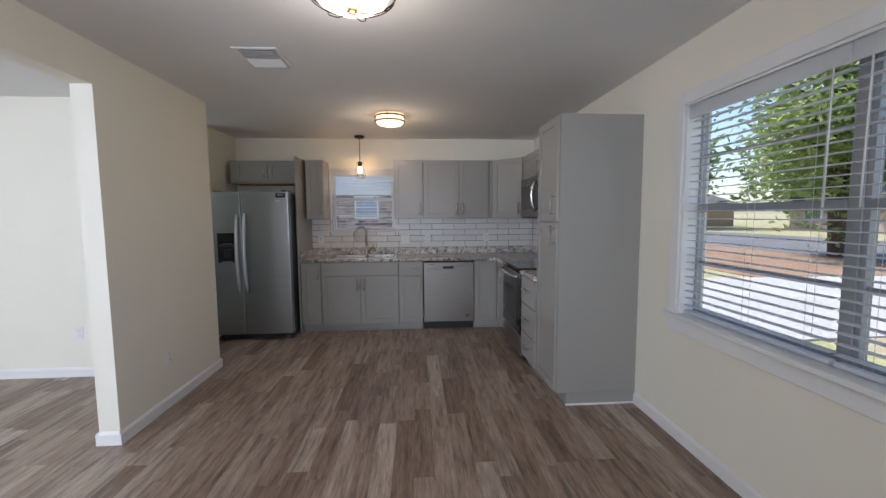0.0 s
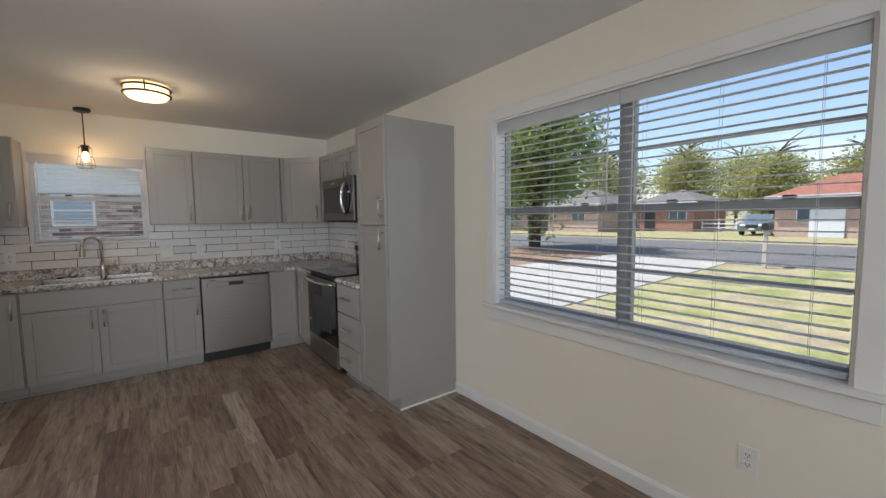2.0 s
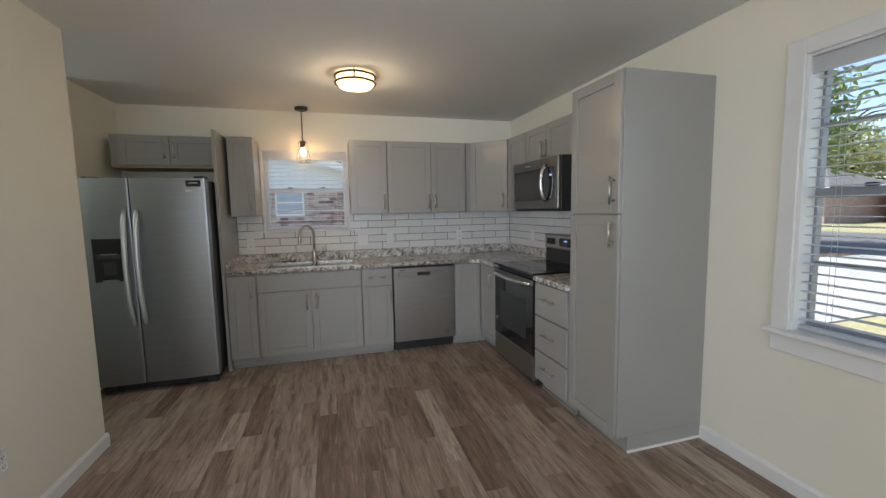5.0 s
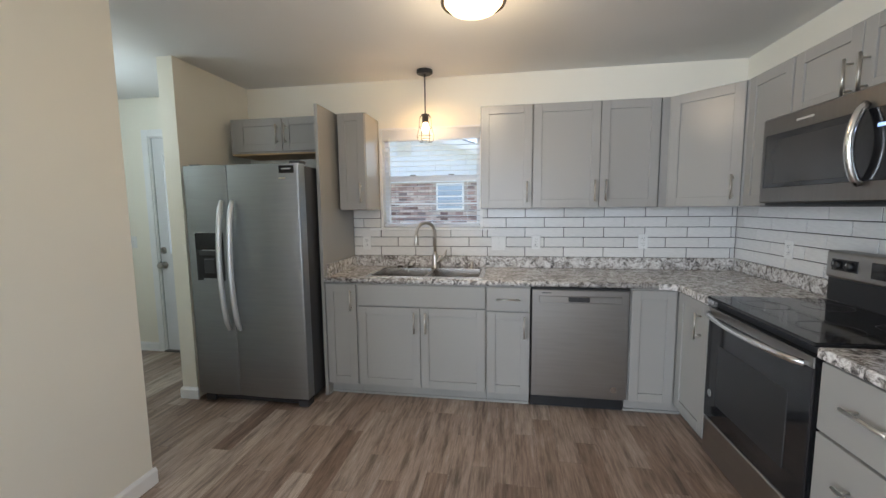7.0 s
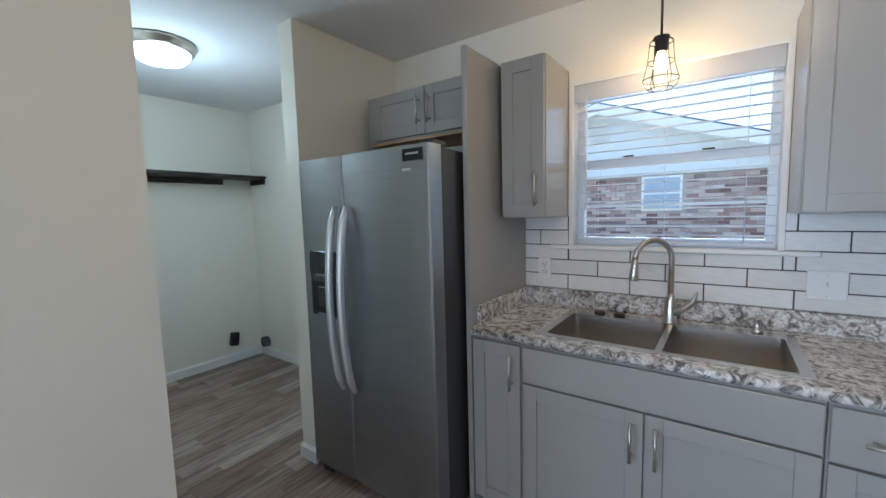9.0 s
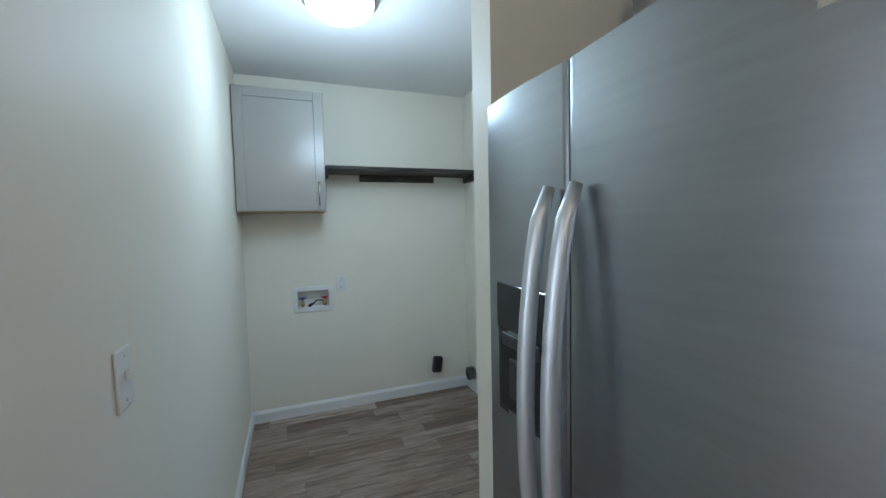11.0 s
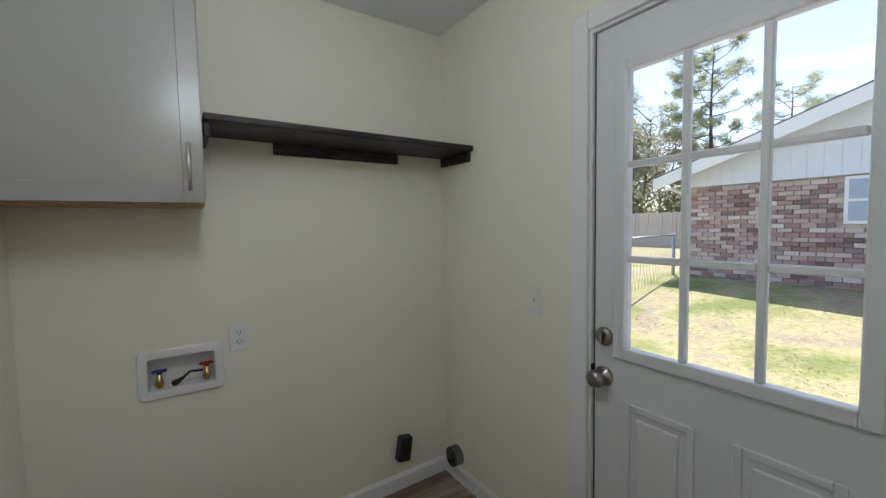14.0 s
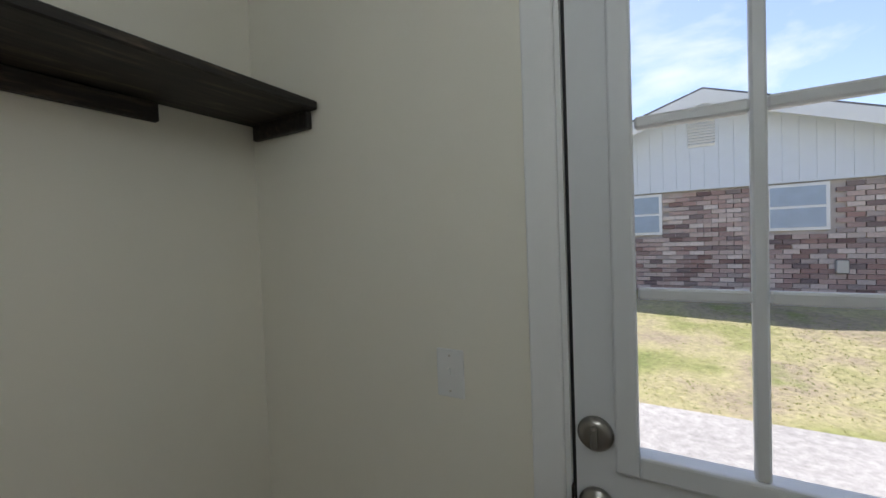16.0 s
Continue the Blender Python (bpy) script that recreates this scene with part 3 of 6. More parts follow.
def blind(label, M, W, H, tilt, pitch, depth=0.038, valance=0.075, wand=0.06):
    """A slatted blind; M: u along the width, v up, w into the room, origin at the lower left corner."""
    b = thing("window_blind", M @ Vector((W / 2, 0, 0)), label, "blind", "slatted window blinds")
    part("valance", box(0, W, H - valance, H, depth * .5, depth * .5 + .014, .003, M), M_SLAT, b)
    part("headrail", box(.004, W - .004, H - .05, H - .004, -depth * .5, depth * .5 - .002, 0, M), M_SLAT, b)
    n = int((H - valance * .7 - .03) / pitch)
    bm = bmesh.new()
    rows = []
    for s in (.006, W - .006):     # slightly crowned slat, local: u, v, w
        rows.append([[bm.verts.new((s, .0022 * (1 - (2 * k / 4 - 1) ** 2) + dz, (k / 4 - .5) * depth)) for k in range(5)] for dz in (0, -.0028)])
    for d in (0, 1):
        for k in range(4):
            q = (rows[0][d][k], rows[1][d][k], rows[1][d][k + 1], rows[0][d][k + 1])
            bm.faces.new(q if d == 0 else q[::-1])
    for k in (0, 4):
        bm.faces.new((rows[0][0][k], rows[0][1][k], rows[1][1][k], rows[1][0][k]))
    bmesh.ops.recalc_face_normals(bm, faces=bm.faces[:])
    me = mesh_of("slat", bm, M_SLAT)
    rng = random.Random(int(W * 1000))
    for i in range(n):
        z = .034 + pitch * (i + .5)
        if z > H - valance * .75:
            break
        piece("slat", me, b, M @ pose(0, z, 0, tilt + rng.uniform(-1.2, 1.2), 0, 0))
    part("bottom_rail", box(.004, W - .004, .006, .026, -depth * .5, depth * .5, .004, M), M_SLAT, b)
    for k in (.13, .5, .87):
        for s in (-depth * .5, depth * .5):
            part("ladder_cord", tube([M @ Vector((W * k, .01, s)), M @ Vector((W * k, H - .03, s))], .0009, 5), M_SLAT, b)
    part("tilt_wand", tube([M @ Vector((wand, H - .06, depth * .5 + .012)), M @ Vector((wand, H - .62, depth * .5 + .016))], .0035, 8), M_PLASTIC, b)


# large window: u runs along -y
blind("white slatted blind open over the window half", face_m((XE + .042, 3.091, WZ0 + .006), E_FACE), 0.879, WZ1 - WZ0 - .02, 1, 0.0445, wand=.82)
blind("white slatted blind open over the window half", face_m((XE + .042, 2.206, WZ0 + .006), E_FACE), 0.88, WZ1 - WZ0 - .02, 1, 0.0445, wand=.07)
blind("white slatted blind open over the sink window", face_m((KX0 + .022, YN + .034, KZ0 + .005), N_FACE), KX1 - KX0 - .044, KZ1 - KZ0 - .02, 2, 0.042, .046, .085, .06)


# ---- doors ----
def back_door():
    d = thing("door_1", ((DX0 + DX1) / 2, YL, 0), "white back door with nine glass lites, closed", "door", kind="structure")
    y0, y1 = YL + .012, YL + .056
    dx0, dx1 = DX0 + .017, DX1 - .012
    gx0, gx1, gz0, gz1 = -2.745, -2.172, 0.980, 1.922
    bm = bmesh.new()
    raw_box(bm, dx0, gx0, y0, y1, .012, DZ1 - .012)
    raw_box(bm, gx1, dx1, y0, y1, .012, DZ1 - .012)
    raw_box(bm, gx0, gx1, y0, y1, .012, gz0)
    raw_box(bm, gx0, gx1, y0, y1, gz1, DZ1 - .012)
    leaf = part("door_leaf", bm, M_DOOR, d)
    c = .065
    bm = bmesh.new()
    add_box(bm, DX0 - c, DX0, YL - .018, YL - .001, 0, DZ1 + c, .003)
    add_box(bm, DX1, DX1 + c - .046, YL - .018, YL - .001, 0, DZ1 + c, .003)
    add_box(bm, DX0, DX1, YL - .018, YL - .001, DZ1, DZ1 + c, .003)
    part("casing", bm, M_TRIM, d)
    bm = bmesh.new()
    raw_box(bm, DX0 - .001, DX0 + .009, YL - .001, YL + .13, 0, DZ1)
    raw_box(bm, DX1 - .009, DX1 + .001, YL - .001, YL + .13, 0, DZ1)
    raw_box(bm, DX0 + .009, DX1 - .009, YL - .001, YL + .13, DZ1 - .009, DZ1 + .001)
    part("jamb", bm, M_TRIM, d)
    # black strips draw the shade in the gap between leaf and jamb
    part("gap_shade_strip", box(DX0 + .0092, DX0 + .0168, y0 + .004, y0 + .012, .012, DZ1 - .010), M_RUBBER_SHADE, d, "black strip for the shade in the door gap")
    part("gap_shade_strip", box(DX0 + .0168, DX1 - .012, y0 + .004, y0 + .012, DZ1 - .0118, DZ1 - .0092), M_RUBBER_SHADE, d, "black strip for the shade in the door gap")
    part("threshold", box(DX0, DX1, YL - .03, YL + .13, 0.001, .012, .003), M_DARKSTEEL, d, "dark metal threshold")
    bm = bmesh.new()     # raised frame round the glass
    k = .034
    for q in ((gx0 - k, gx0 + .008, y0 - .014, y0 + .004, gz0 - k, gz1 + k), (gx1 - .008, gx1 + k, y0 - .014, y0 + .004, gz0 - k, gz1 + k), (gx0 + .008, gx1 - .008, y0 - .014, y0 + .004, gz0 - k, gz0 + .008), (gx0 + .008, gx1 - .008, y0 - .014, y0 + .004, gz1 - .008, gz1 + k)):
        add_box(bm, *q, .005, None, 2)
    part("lite_frame", bm, M_DOOR, d)
    for i in (1, 2):
        x = gx0 + (gx1 - gx0) * i / 3
        part("muntin", box(x - .011, x + .011, y0 - .010, y0 + .012, gz0 + .008, gz1 - .008, .004), M_DOOR, d)
    for j in (1, 2):
        z = gz0 + (gz1 - gz0) * j / 3
        for i in range(3):
            xa, xb = gx0 + (gx1 - gx0) * i / 3 + .011, gx0 + (gx1 - gx0) * (i + 1) / 3 - .011
            part("muntin", box(xa, xb, y0 - .010, y0 + .012, z - .011, z + .011, .004), M_DOOR, d)
    for i in range(3):
        for j in range(3):
            xa, za = gx0 + (gx1 - gx0) * i / 3, gz0 + (gz1 - gz0) * j / 3
            g = part("pane", box(xa, xa + (gx1 - gx0) / 3, y0 + .016, y0 + .020, za, za + (gz1 - gz0) / 3), M_GLASS, d)
            g.visible_shadow = False
    for xa, xb in ((-2.742, -2.515), (-2.42, -2.19)):     # two raised lower panels
        bm = bmesh.new()
        zb, zt = .22, .80
        for q in ((xa, xa + .025, zb, zt), (xb - .025, xb, zb, zt), (xa + .025, xb - .025, zb, zb + .025), (xa + .025, xb - .025, zt - .025, zt)):
            add_box(bm, q[0], q[1], y0 - .007, y0 + .002, q[2], q[3], .004, None, 2)
        add_box(bm, xa + .045, xb - .045, y0 - .006, y0 + .002, zb + .045, zt - .045, .005)
        part("raised_panel", bm, M_DOOR, d)
    kx = -2.816
    kn = part("door_knob", lathe([(.034, 0), (.035, .008), (.030, .014), (.013, .018), (.012, .034), (.026, .042), (.031, .056), (.028, .070), (.014, .076), (.008, .075)], (kx, y0, .868), (0, -1, 0), 28), M_DOORHW, d, "satin nickel round knob")
    db = part("deadbolt", lathe([(.034, 0), (.034, .008), (.028, .016), (.020, .018)], (kx, y0, 1.012), (0, -1, 0), 28), M_DOORHW, d, "satin nickel deadbolt with thumb turn")
    part("thumb_turn", box(kx - .006, kx + .006, y0 - .034, y0 - .016, .990, 1.034, .004), M_DOORHW, db)
    part("strike", box(DX0 + .009, DX0 + .014, YL - .004, YL + .012, .84, .90, .001), M_BRONZE, d)


def front_door():
    d = thing("door_2", (XE, (FY0 + FY1) / 2, 0), "white painted panel door, closed", "door", kind="structure")
    part("door_leaf", box(XE + .02, XE + .064, FY0 + .005, FY1 - .005, .012, 2.085, .002), M_DOOR, d)
    c = .075
    bm = bmesh.new()
    add_box(bm, XE - .018, XE - .001, FY1, FY1 + c, 0, 2.09 + c, .003)
    add_box(bm, XE - .018, XE - .001, FY0 - c, FY0, 0, 2.09 + c, .003)
    add_box(bm, XE - .018, XE - .001, FY0, FY1, 2.09, 2.09 + c, .003)
    part("casing", bm, M_TRIM, d)


back_door()
front_door()

# ---- cabinets ----
def pull(parent, M, u, v, length, upright):
    """A bar pull centred at u, v of a face."""
    h = length / 2
    e = Vector((0, 1, 0)) if upright else Vector((1, 0, 0))
    c = Vector((u, v, .034))
    bm = bmesh.new()
    add_tube(bm, [M @ (c - e * h), M @ (c + e * h)], .0058, 10)
    for s in (-.72, .72):
        p = c + e * h * s
        add_tube(bm, [M @ Vector((p.x, p.y, 0)), M @ Vector((p.x, p.y, .034))], .0045, 8)
    part("handle", bm, M_NICKEL, parent, "satin nickel bar handle")


def front(parent, M, u0, u1, v0, v1, handle=None, slab=False, name="door"):
    """A framed (shaker) or flat front, 20 mm thick, standing on the face w = 0."""
    g = .0026
    u0, u1, v0, v1 = u0 + g, u1 - g, v0 + g, v1 - g
    bm = bmesh.new()
    if slab:
        add_box(bm, u0, u1, v0, v1, .001, .020, .002, M)
    else:
        s = .058 if min(u1 - u0, v1 - v0) > .2 else .042
        add_box(bm, u0 + s - .002, u1 - s + .002, v0 + s - .002, v1 - s + .002, .001, .011, 0, M)
    d = part(name, bm, M_CAB, parent)
    if not slab:
        for nm, q in (("stile", (u0, u0 + s, v0, v1)), ("stile", (u1 - s, u1, v0, v1)), ("rail", (u0 + s, u1 - s, v0, v0 + s)), ("rail", (u0 + s, u1 - s, v1 - s, v1))):
            part(nm, box(*q, .001, .020, .0015, M), M_CAB, d)
    if handle:
        kind, u, v = handle
        if kind == "v":
            pull(d, M @ Matrix.Translation((0, 0, .020)), u, v, .15, True)
        else:
            pull(d, M @ Matrix.Translation((0, 0, .020)), u, v, .16, False)
    return d


def unit(name, label, origin, w, W, z0, z1, depth, fronts, toe=False, bottom=None):
    """One cabinet: body, toe kick, fronts given as (u0, u1, v0, v1, handle, slab, name)."""
    M = face_m(origin, w)
    c = thing(name, (origin[0], origin[1], 0 if toe else z0), label, "cabinet", "grey kitchen cabinets")
    b0 = .095 if toe else z0
    if name == "sink_cabinet":      # open inside, to take the bowls
        bm = bmesh.new()
        for q in ((.001, W - .001, b0, .68, -depth, -.02), (.001, W - .001, b0, z1, -.019, 0), (.001, .018, .681, z1, -depth, -.02), (W - .018, W - .001, .681, z1, -depth, -.02)):
            add_box(bm, *q, 0, M)
        part("body", bm, M_CAB, c)
    else:
        part("body", box(.001, W - .001, b0 + (.012 if bottom else 0), z1, -depth, 0, .0015, M), M_CAB, c)
    if bottom:
        part("underside", box(.003, W - .003, b0, b0 + .012, -depth + .002, -.003, 0, M), bottom, c, "bare plywood underside")
    if toe:
        part("toe_kick", box(.001, W - .001, 0.0, .095, -.075, -.06, 0, M), M_CAB, c)
        part("shoe_strip", box(.001, W - .001, 0.0, .018, -.06, -.048, .002, M), M_CAB, c)
    for f in fronts:
        front(c, M, *f)
    return c


BY, ZT = 5.60, 0.862                    # base cabinet face, top of the bases
CTZ = 0.902                             # top of the counter
RX = 1.58                               # face of the run along the east wall
R0, R1 = 4.44, 5.19                     # range, along y
P0, P1 = 3.55, 4.0                      # pantry, along y

end_panel = thing("fridge_panel", (-.85, 5.9, 0), "tall grey end panel beside the refrigerator", "panel")
part("panel_board", box(-.862, -.838, 5.589, 6.198, 0, 2.13, .001), M_CAB, end_panel)
part("edge_band", box(-.8625, -.8375, 5.585, 5.5885, 0, 2.13, .001), M_CAB, end_panel)
part("shoe_strip", box(-.8375, -.829, 5.60, 5.65, 0, .018, .002), M_CAB, end_panel)
unit("base_cabinet", "narrow grey shaker base cabinet beside the end panel", (-.836, BY, 0), N_FACE, .246, 0, ZT, .59, [(.006, .24, .10, .855, ("v", .205, .74), False, "door")], True)
unit("sink_cabinet", "grey shaker sink base cabinet with two doors", (-.59, BY, 0), N_FACE, .93, 0, ZT, .59,
     [(.004, .926, .700, .855, None, True, "false_front"), (.004, .465, .10, .696, ("v", .425, .59), False, "door"), (.465, .926, .10, .696, ("v", .505, .59), False, "door")], True)
unit("drawer_base_cabinet", "narrow grey base cabinet with drawer over door", (.34, BY, 0), N_FACE, .30, 0, ZT, .59,
     [(.004, .296, .69, .855, ("h", .15, .775), True, "drawer_front"), (.004, .296, .10, .685, ("v", .258, .585), False, "door")], True)


def corner_base():
    c = thing("corner_base_cabinet", (1.7, 5.8, 0), "grey corner base cabinet with folding shaker doors", "cabinet", "grey kitchen cabinets")
    part("body", prism([(1.276, BY), (RX, BY), (RX, R1 + .004), (XE - .004, R1 + .004), (XE - .004, YN - .01), (1.276, YN - .01)], .095, ZT), M_CAB, c)
    part("toe_kick", prism([(1.276, BY + .06), (RX + .06, BY + .06), (RX + .06, R1 + .004), (XE - .01, R1 + .004), (XE - .01, YN - .02), (1.276, YN - .02)], 0, .095), M_CAB, c)
    part("shoe_strip", box(1.27, RX + .05, BY + .045, BY + .058, 0, .018, .002), M_CAB, c)
    M = face_m((1.276, BY, 0), N_FACE)
    front(c, M, .004, RX - 1.276 - .024, .10, .855)
    M = face_m((RX, BY - .022, 0), E_FACE)
    front(c, M, .004, BY - .022 - R1 - .01, .10, .855, ("v", .30, .72))


corner_base()
unit("drawer_cabinet", "grey base cabinet with three flat drawers", (RX, R0 - .004, 0), E_FACE, R0 - .004 - P1, 0, ZT, .60,
     [(.004, .43, .605, .855, ("h", .216, .745), True, "drawer_front"), (.004, .43, .335, .60, ("h", .216, .475), True, "drawer_front"), (.004, .43, .10, .33, ("h", .216, .22), True, "drawer_front")], True)


def pantry():
    W = P1 - P0
    c = thing("pantry_cabinet", (1.9, P0, 0), "tall grey shaker pantry cabinet with two doors", "cabinet", "grey kitchen cabinets")
    M = face_m((RX + .012, P1 - .001, 0), E_FACE)
    D = XE - RX - .014
    part("body", box(.001, W, .095, 2.132, -D, 0, .0015, M), M_CAB, c)
    part("side_panel", box(W - .016, W, 0, .095, -D, -.075, 0, M), M_CAB, c)
    part("toe_kick", box(.001, W - .018, 0, .095, -.09, -.075, 0, M), M_CAB, c)
    part("shoe_strip", box(W, W + .010, 0, .014, -D + .01, -.07, .002, M), M_TRIM, c)
    front(c, M, .004, W - .003, .10, 1.368, ("v", W - .04, 1.27))
    front(c, M, .004, W - .003, 1.372, 2.128, ("v", W - .04, 1.50))


pantry()
UY, UZ0, UZ1 = 5.875, 1.385, 2.125
unit("wall_cabinet", "narrow grey shaker wall cabinet beside the window", (-.815, UY, 0), N_FACE, .222, UZ0, UZ1, .32, [(.003, .219, UZ0 + .003, UZ1 - .003, ("v", .183, UZ0 + .13), False, "door")])
unit("wall_cabinet", "grey shaker wall cabinet with one door", (.285, UY, 0), N_FACE, .374, UZ0, UZ1, .32, [(.003, .371, UZ0 + .003, UZ1 - .003, ("v", .335, UZ0 + .12), False, "door")])
unit("wall_cabinet", "grey shaker wall cabinet with two doors", (.659, UY, 0), N_FACE, .855, UZ0, UZ1, .32,
     [(.003, .460, UZ0 + .003, UZ1 - .003, ("v", .425, UZ0 + .12), False, "door"), (.460, .845, UZ0 + .003, UZ1 - .003, ("v", .498, UZ0 + .12), False, "door")])


def corner_wall_cabinet():
    c = thing("corner_wall_cabinet", (1.9, 5.9, UZ0), "grey diagonal corner wall cabinet with shaker door", "cabinet", "grey kitchen cabinets")
    a, b = Vector((1.565, UY, 0)), Vector((1.885, 5.56, 0))
    part("body", prism([(1.516, UY), (a.x, a.y), (b.x, b.y), (XE - .003, b.y), (XE - .003, YN - .003), (1.516, YN - .003)], UZ0, UZ1), M_CAB, c)
    M = face_m((a.x, a.y, 0), (-(a.y - b.y), -(b.x - a.x), 0))
    L = (b - a).length
    front(c, M, .014, L - .014, UZ0 + .003, UZ1 - .003, ("v", L - .055, UZ0 + .12))


corner_wall_cabinet()
unit("wall_cabinet", "grey shaker wall cabinet beside the microwave", (1.885, 5.558, 0), E_FACE, 5.558 - 5.178, UZ0, UZ1, .31, [(.02, .376, UZ0 + .003, UZ1 - .003, None, False, "door")])
unit("over_microwave_cabinet", "low grey shaker cabinet above the microwave", (1.885, 5.176, 0), E_FACE, .755, 1.815, UZ1, .31,
     [(.003, .378, 1.818, UZ1 - .003, ("v", .34, 1.91), False, "door"), (.378, .752, 1.818, UZ1 - .003, ("v", .415, 1.91), False, "door")])
unit("wall_cabinet", "grey wall cabinet between microwave and pantry", (1.885, 4.419, 0), E_FACE, 4.419 - P1 - .002, UZ0, UZ1, .31, [(.003, .412, UZ0 + .003, UZ1 - .003, None, False, "door")])
unit("over_fridge_cabinet", "low grey shaker cabinet above the refrigerator", (-1.715, UY - .02, 0), N_FACE, .85, 1.83, UZ1 - .012, .34,
     [(.06, .455, 1.85, UZ1 - .016, ("v", .42, 1.98), False, "door"), (.455, .848, 1.85, UZ1 - .016, ("v", .492, 1.98), False, "door")], bottom=M_CABIN)
unit("laundry_cabinet", "grey shaker wall cabinet over the washer hookup", (-3.55, YS + .002, 0), W_FACE, .545, 1.50, 2.285, .275, [(.003, .542, 1.503, 2.282, ("v", .50, 1.62), False, "door")], bottom=M_CABIN)


# ---- countertop, sink, tap ----
SX0, SX1, SY0, SY1 = -.545, .32, 5.625, 6.115


def countertop():
    c = thing("countertop", (.5, 5.9, ZT), "speckled brown and white granite countertop", "countertop")
    z0, z1 = ZT + .001, CTZ
    yf, yb = 5.572, YN - .004
    bm = bmesh.new()
    hx0, hx1, hy0, hy1 = SX0 + .02, SX1 - .02, SY0 + .02, SY1 - .02
    raw_box(bm, -.836, hx0, yf + .02, yb, z0, z1)
    raw_box(bm, hx1, 1.44, yf + .02, yb, z0, z1)
    raw_box(bm, hx0, hx1, yf + .02, hy0, z0, z1)
    raw_box(bm, hx0, hx1, hy1, yb, z0, z1)
    part("slab", bm, M_GRANITE, c)
    part("front_edge", tube([(-.836, yf + .02, (z0 + z1) / 2), (1.44, yf + .02, (z0 + z1) / 2)], (z1 - z0) / 2, 14), M_GRANITE, c)
    part("corner_slab", prism([(1.44, yf), (1.50, yf), (1.545, yf - .06), (1.545, R1 + .003), (XE - .004, R1 + .003), (XE - .004, yb), (1.44, yb)], z0, z1, .006), M_GRANITE, c)
    part("side_slab", box(1.545, XE - .004, P1 + .002, R0 - .003, z0, z1, .006), M_GRANITE, c)
    part("upstand", box(-.836, XE - .022, yb - .018, yb, z1, .990, .003), M_GRANITE, c)
    part("upstand", box(-.836, -.818, yf + .06, yb - .019, z1, .990, .003), M_GRANITE, c)
    part("upstand", box(XE - .022, XE - .004, R1 + .003, yb - .019, z1, .990, .003), M_GRANITE, c)
    part("upstand", box(XE - .022, XE - .004, P1 + .002, R0 - .003, z1, .990, .003), M_GRANITE, c)


countertop()


def sink():
    s = thing("kitchen_sink", (-.11, 5.87, CTZ), "double bowl stainless steel drop-in sink", "sink")
    z = CTZ
    mid = -.095
    bowls = ((SX0 + .035, mid - .012, SY0 + .03, SY1 - .085), (mid + .012, SX1 - .035, SY0 + .03, SY1 - .085))
    bm = bmesh.new()
    t = .006
    b0, b1 = bowls
    for q in ((SX0, SX1, SY0, b0[2]), (SX0, SX1, b0[3], SY1), (SX0, b0[0], b0[2], b0[3]), (b0[1], b1[0], b0[2], b0[3]), (b1[1], SX1, b0[2], b0[3])):
        raw_box(bm, q[0], q[1], q[2], q[3], z + .001, z + t)
    part("rim", bm, M_SINK, s)
    for a, b, c, d in bowls:
        bm = bmesh.new()
        lo = z - .19
        i = .025
        top = [bm.verts.new(p) for p in ((a, c, z + t), (b, c, z + t), (b, d, z + t), (a, d, z + t))]
        mid_r = [bm.verts.new(p) for p in ((a + .006, c + .006, lo + i), (b - .006, c + .006, lo + i), (b - .006, d - .006, lo + i), (a + .006, d - .006, lo + i))]
        bot = [bm.verts.new(p) for p in ((a + i, c + i, lo), (b - i, c + i, lo), (b - i, d - i, lo), (a + i, d - i, lo))]
        for r0, r1 in ((top, mid_r), (mid_r, bot)):
            for k in range(4):
                bm.faces.new((r0[k], r1[k], r1[(k + 1) % 4], r0[(k + 1) % 4]))
        bm.faces.new(bot)
        bmesh.ops.bevel(bm, geom=[e for e in bm.edges if abs(e.verts[0].co.z - e.verts[1].co.z) > .02], offset=.02, segments=3, profile=.5, affect="EDGES")
        bmesh.ops.solidify(bm, geom=bm.faces[:], thickness=-.0015)
        bw = part("bowl", bm, M_SINK, s)
        part("drain", lathe([(.042, 0), (.042, .003), (.03, .004), (.012, .002)], ((a + b) / 2, (c + d) / 2 + .03, lo + .001)), M_CHROME, bw)
    for x in (-.40, -.31):
        part("hole_cover", lathe([(.026, 0), (.026, .006), (.021, .012), (.010, .013)], (x, SY1 - .035, z + t)), M_BRONZE, s, "dark round hole cover")


sink()


def faucet():
    f = thing("kitchen_faucet", (-.10, 6.075, CTZ + .006), "brushed nickel gooseneck pull-down kitchen faucet", "faucet")
    x, y, z = -.10, 6.075, CTZ + .006
    part("base", lathe([(.030, 0), (.030, .006), (.026, .012), (.024, .075), (.020, .10), (.0135, .13)], (x, y, z)), M_NICKEL, f)
    pts = [(x, y, z + .10), (x, y, z + .285)]
    dx, dy = -.75, -.66
    R = .085
    for k in range(1, 13):
        a = math.pi * k / 12
        o = R * (1 - math.cos(a))
        pts.append((x + dx * o, y + dy * o, z + .285 + R * math.sin(a)))
    part("spout", tube(pts, .0125, 14), M_NICKEL, f)
    e = Vector(pts[-1])
    part("spray_head", lathe([(.0135, 0), (.015, .02), (.0175, .06), (.021, .085), (.018, .09)], e, (-.05, -.05, -1)), M_NICKEL, f)
    part("lever", tube([(x + .015, y - .005, z + .045), (x + .05, y - .015, z + .07), (x + .085, y - .025, z + .105), (x + .10, y - .03, z + .15)], [.017, .014, .011, .006], 12), M_NICKEL, f)


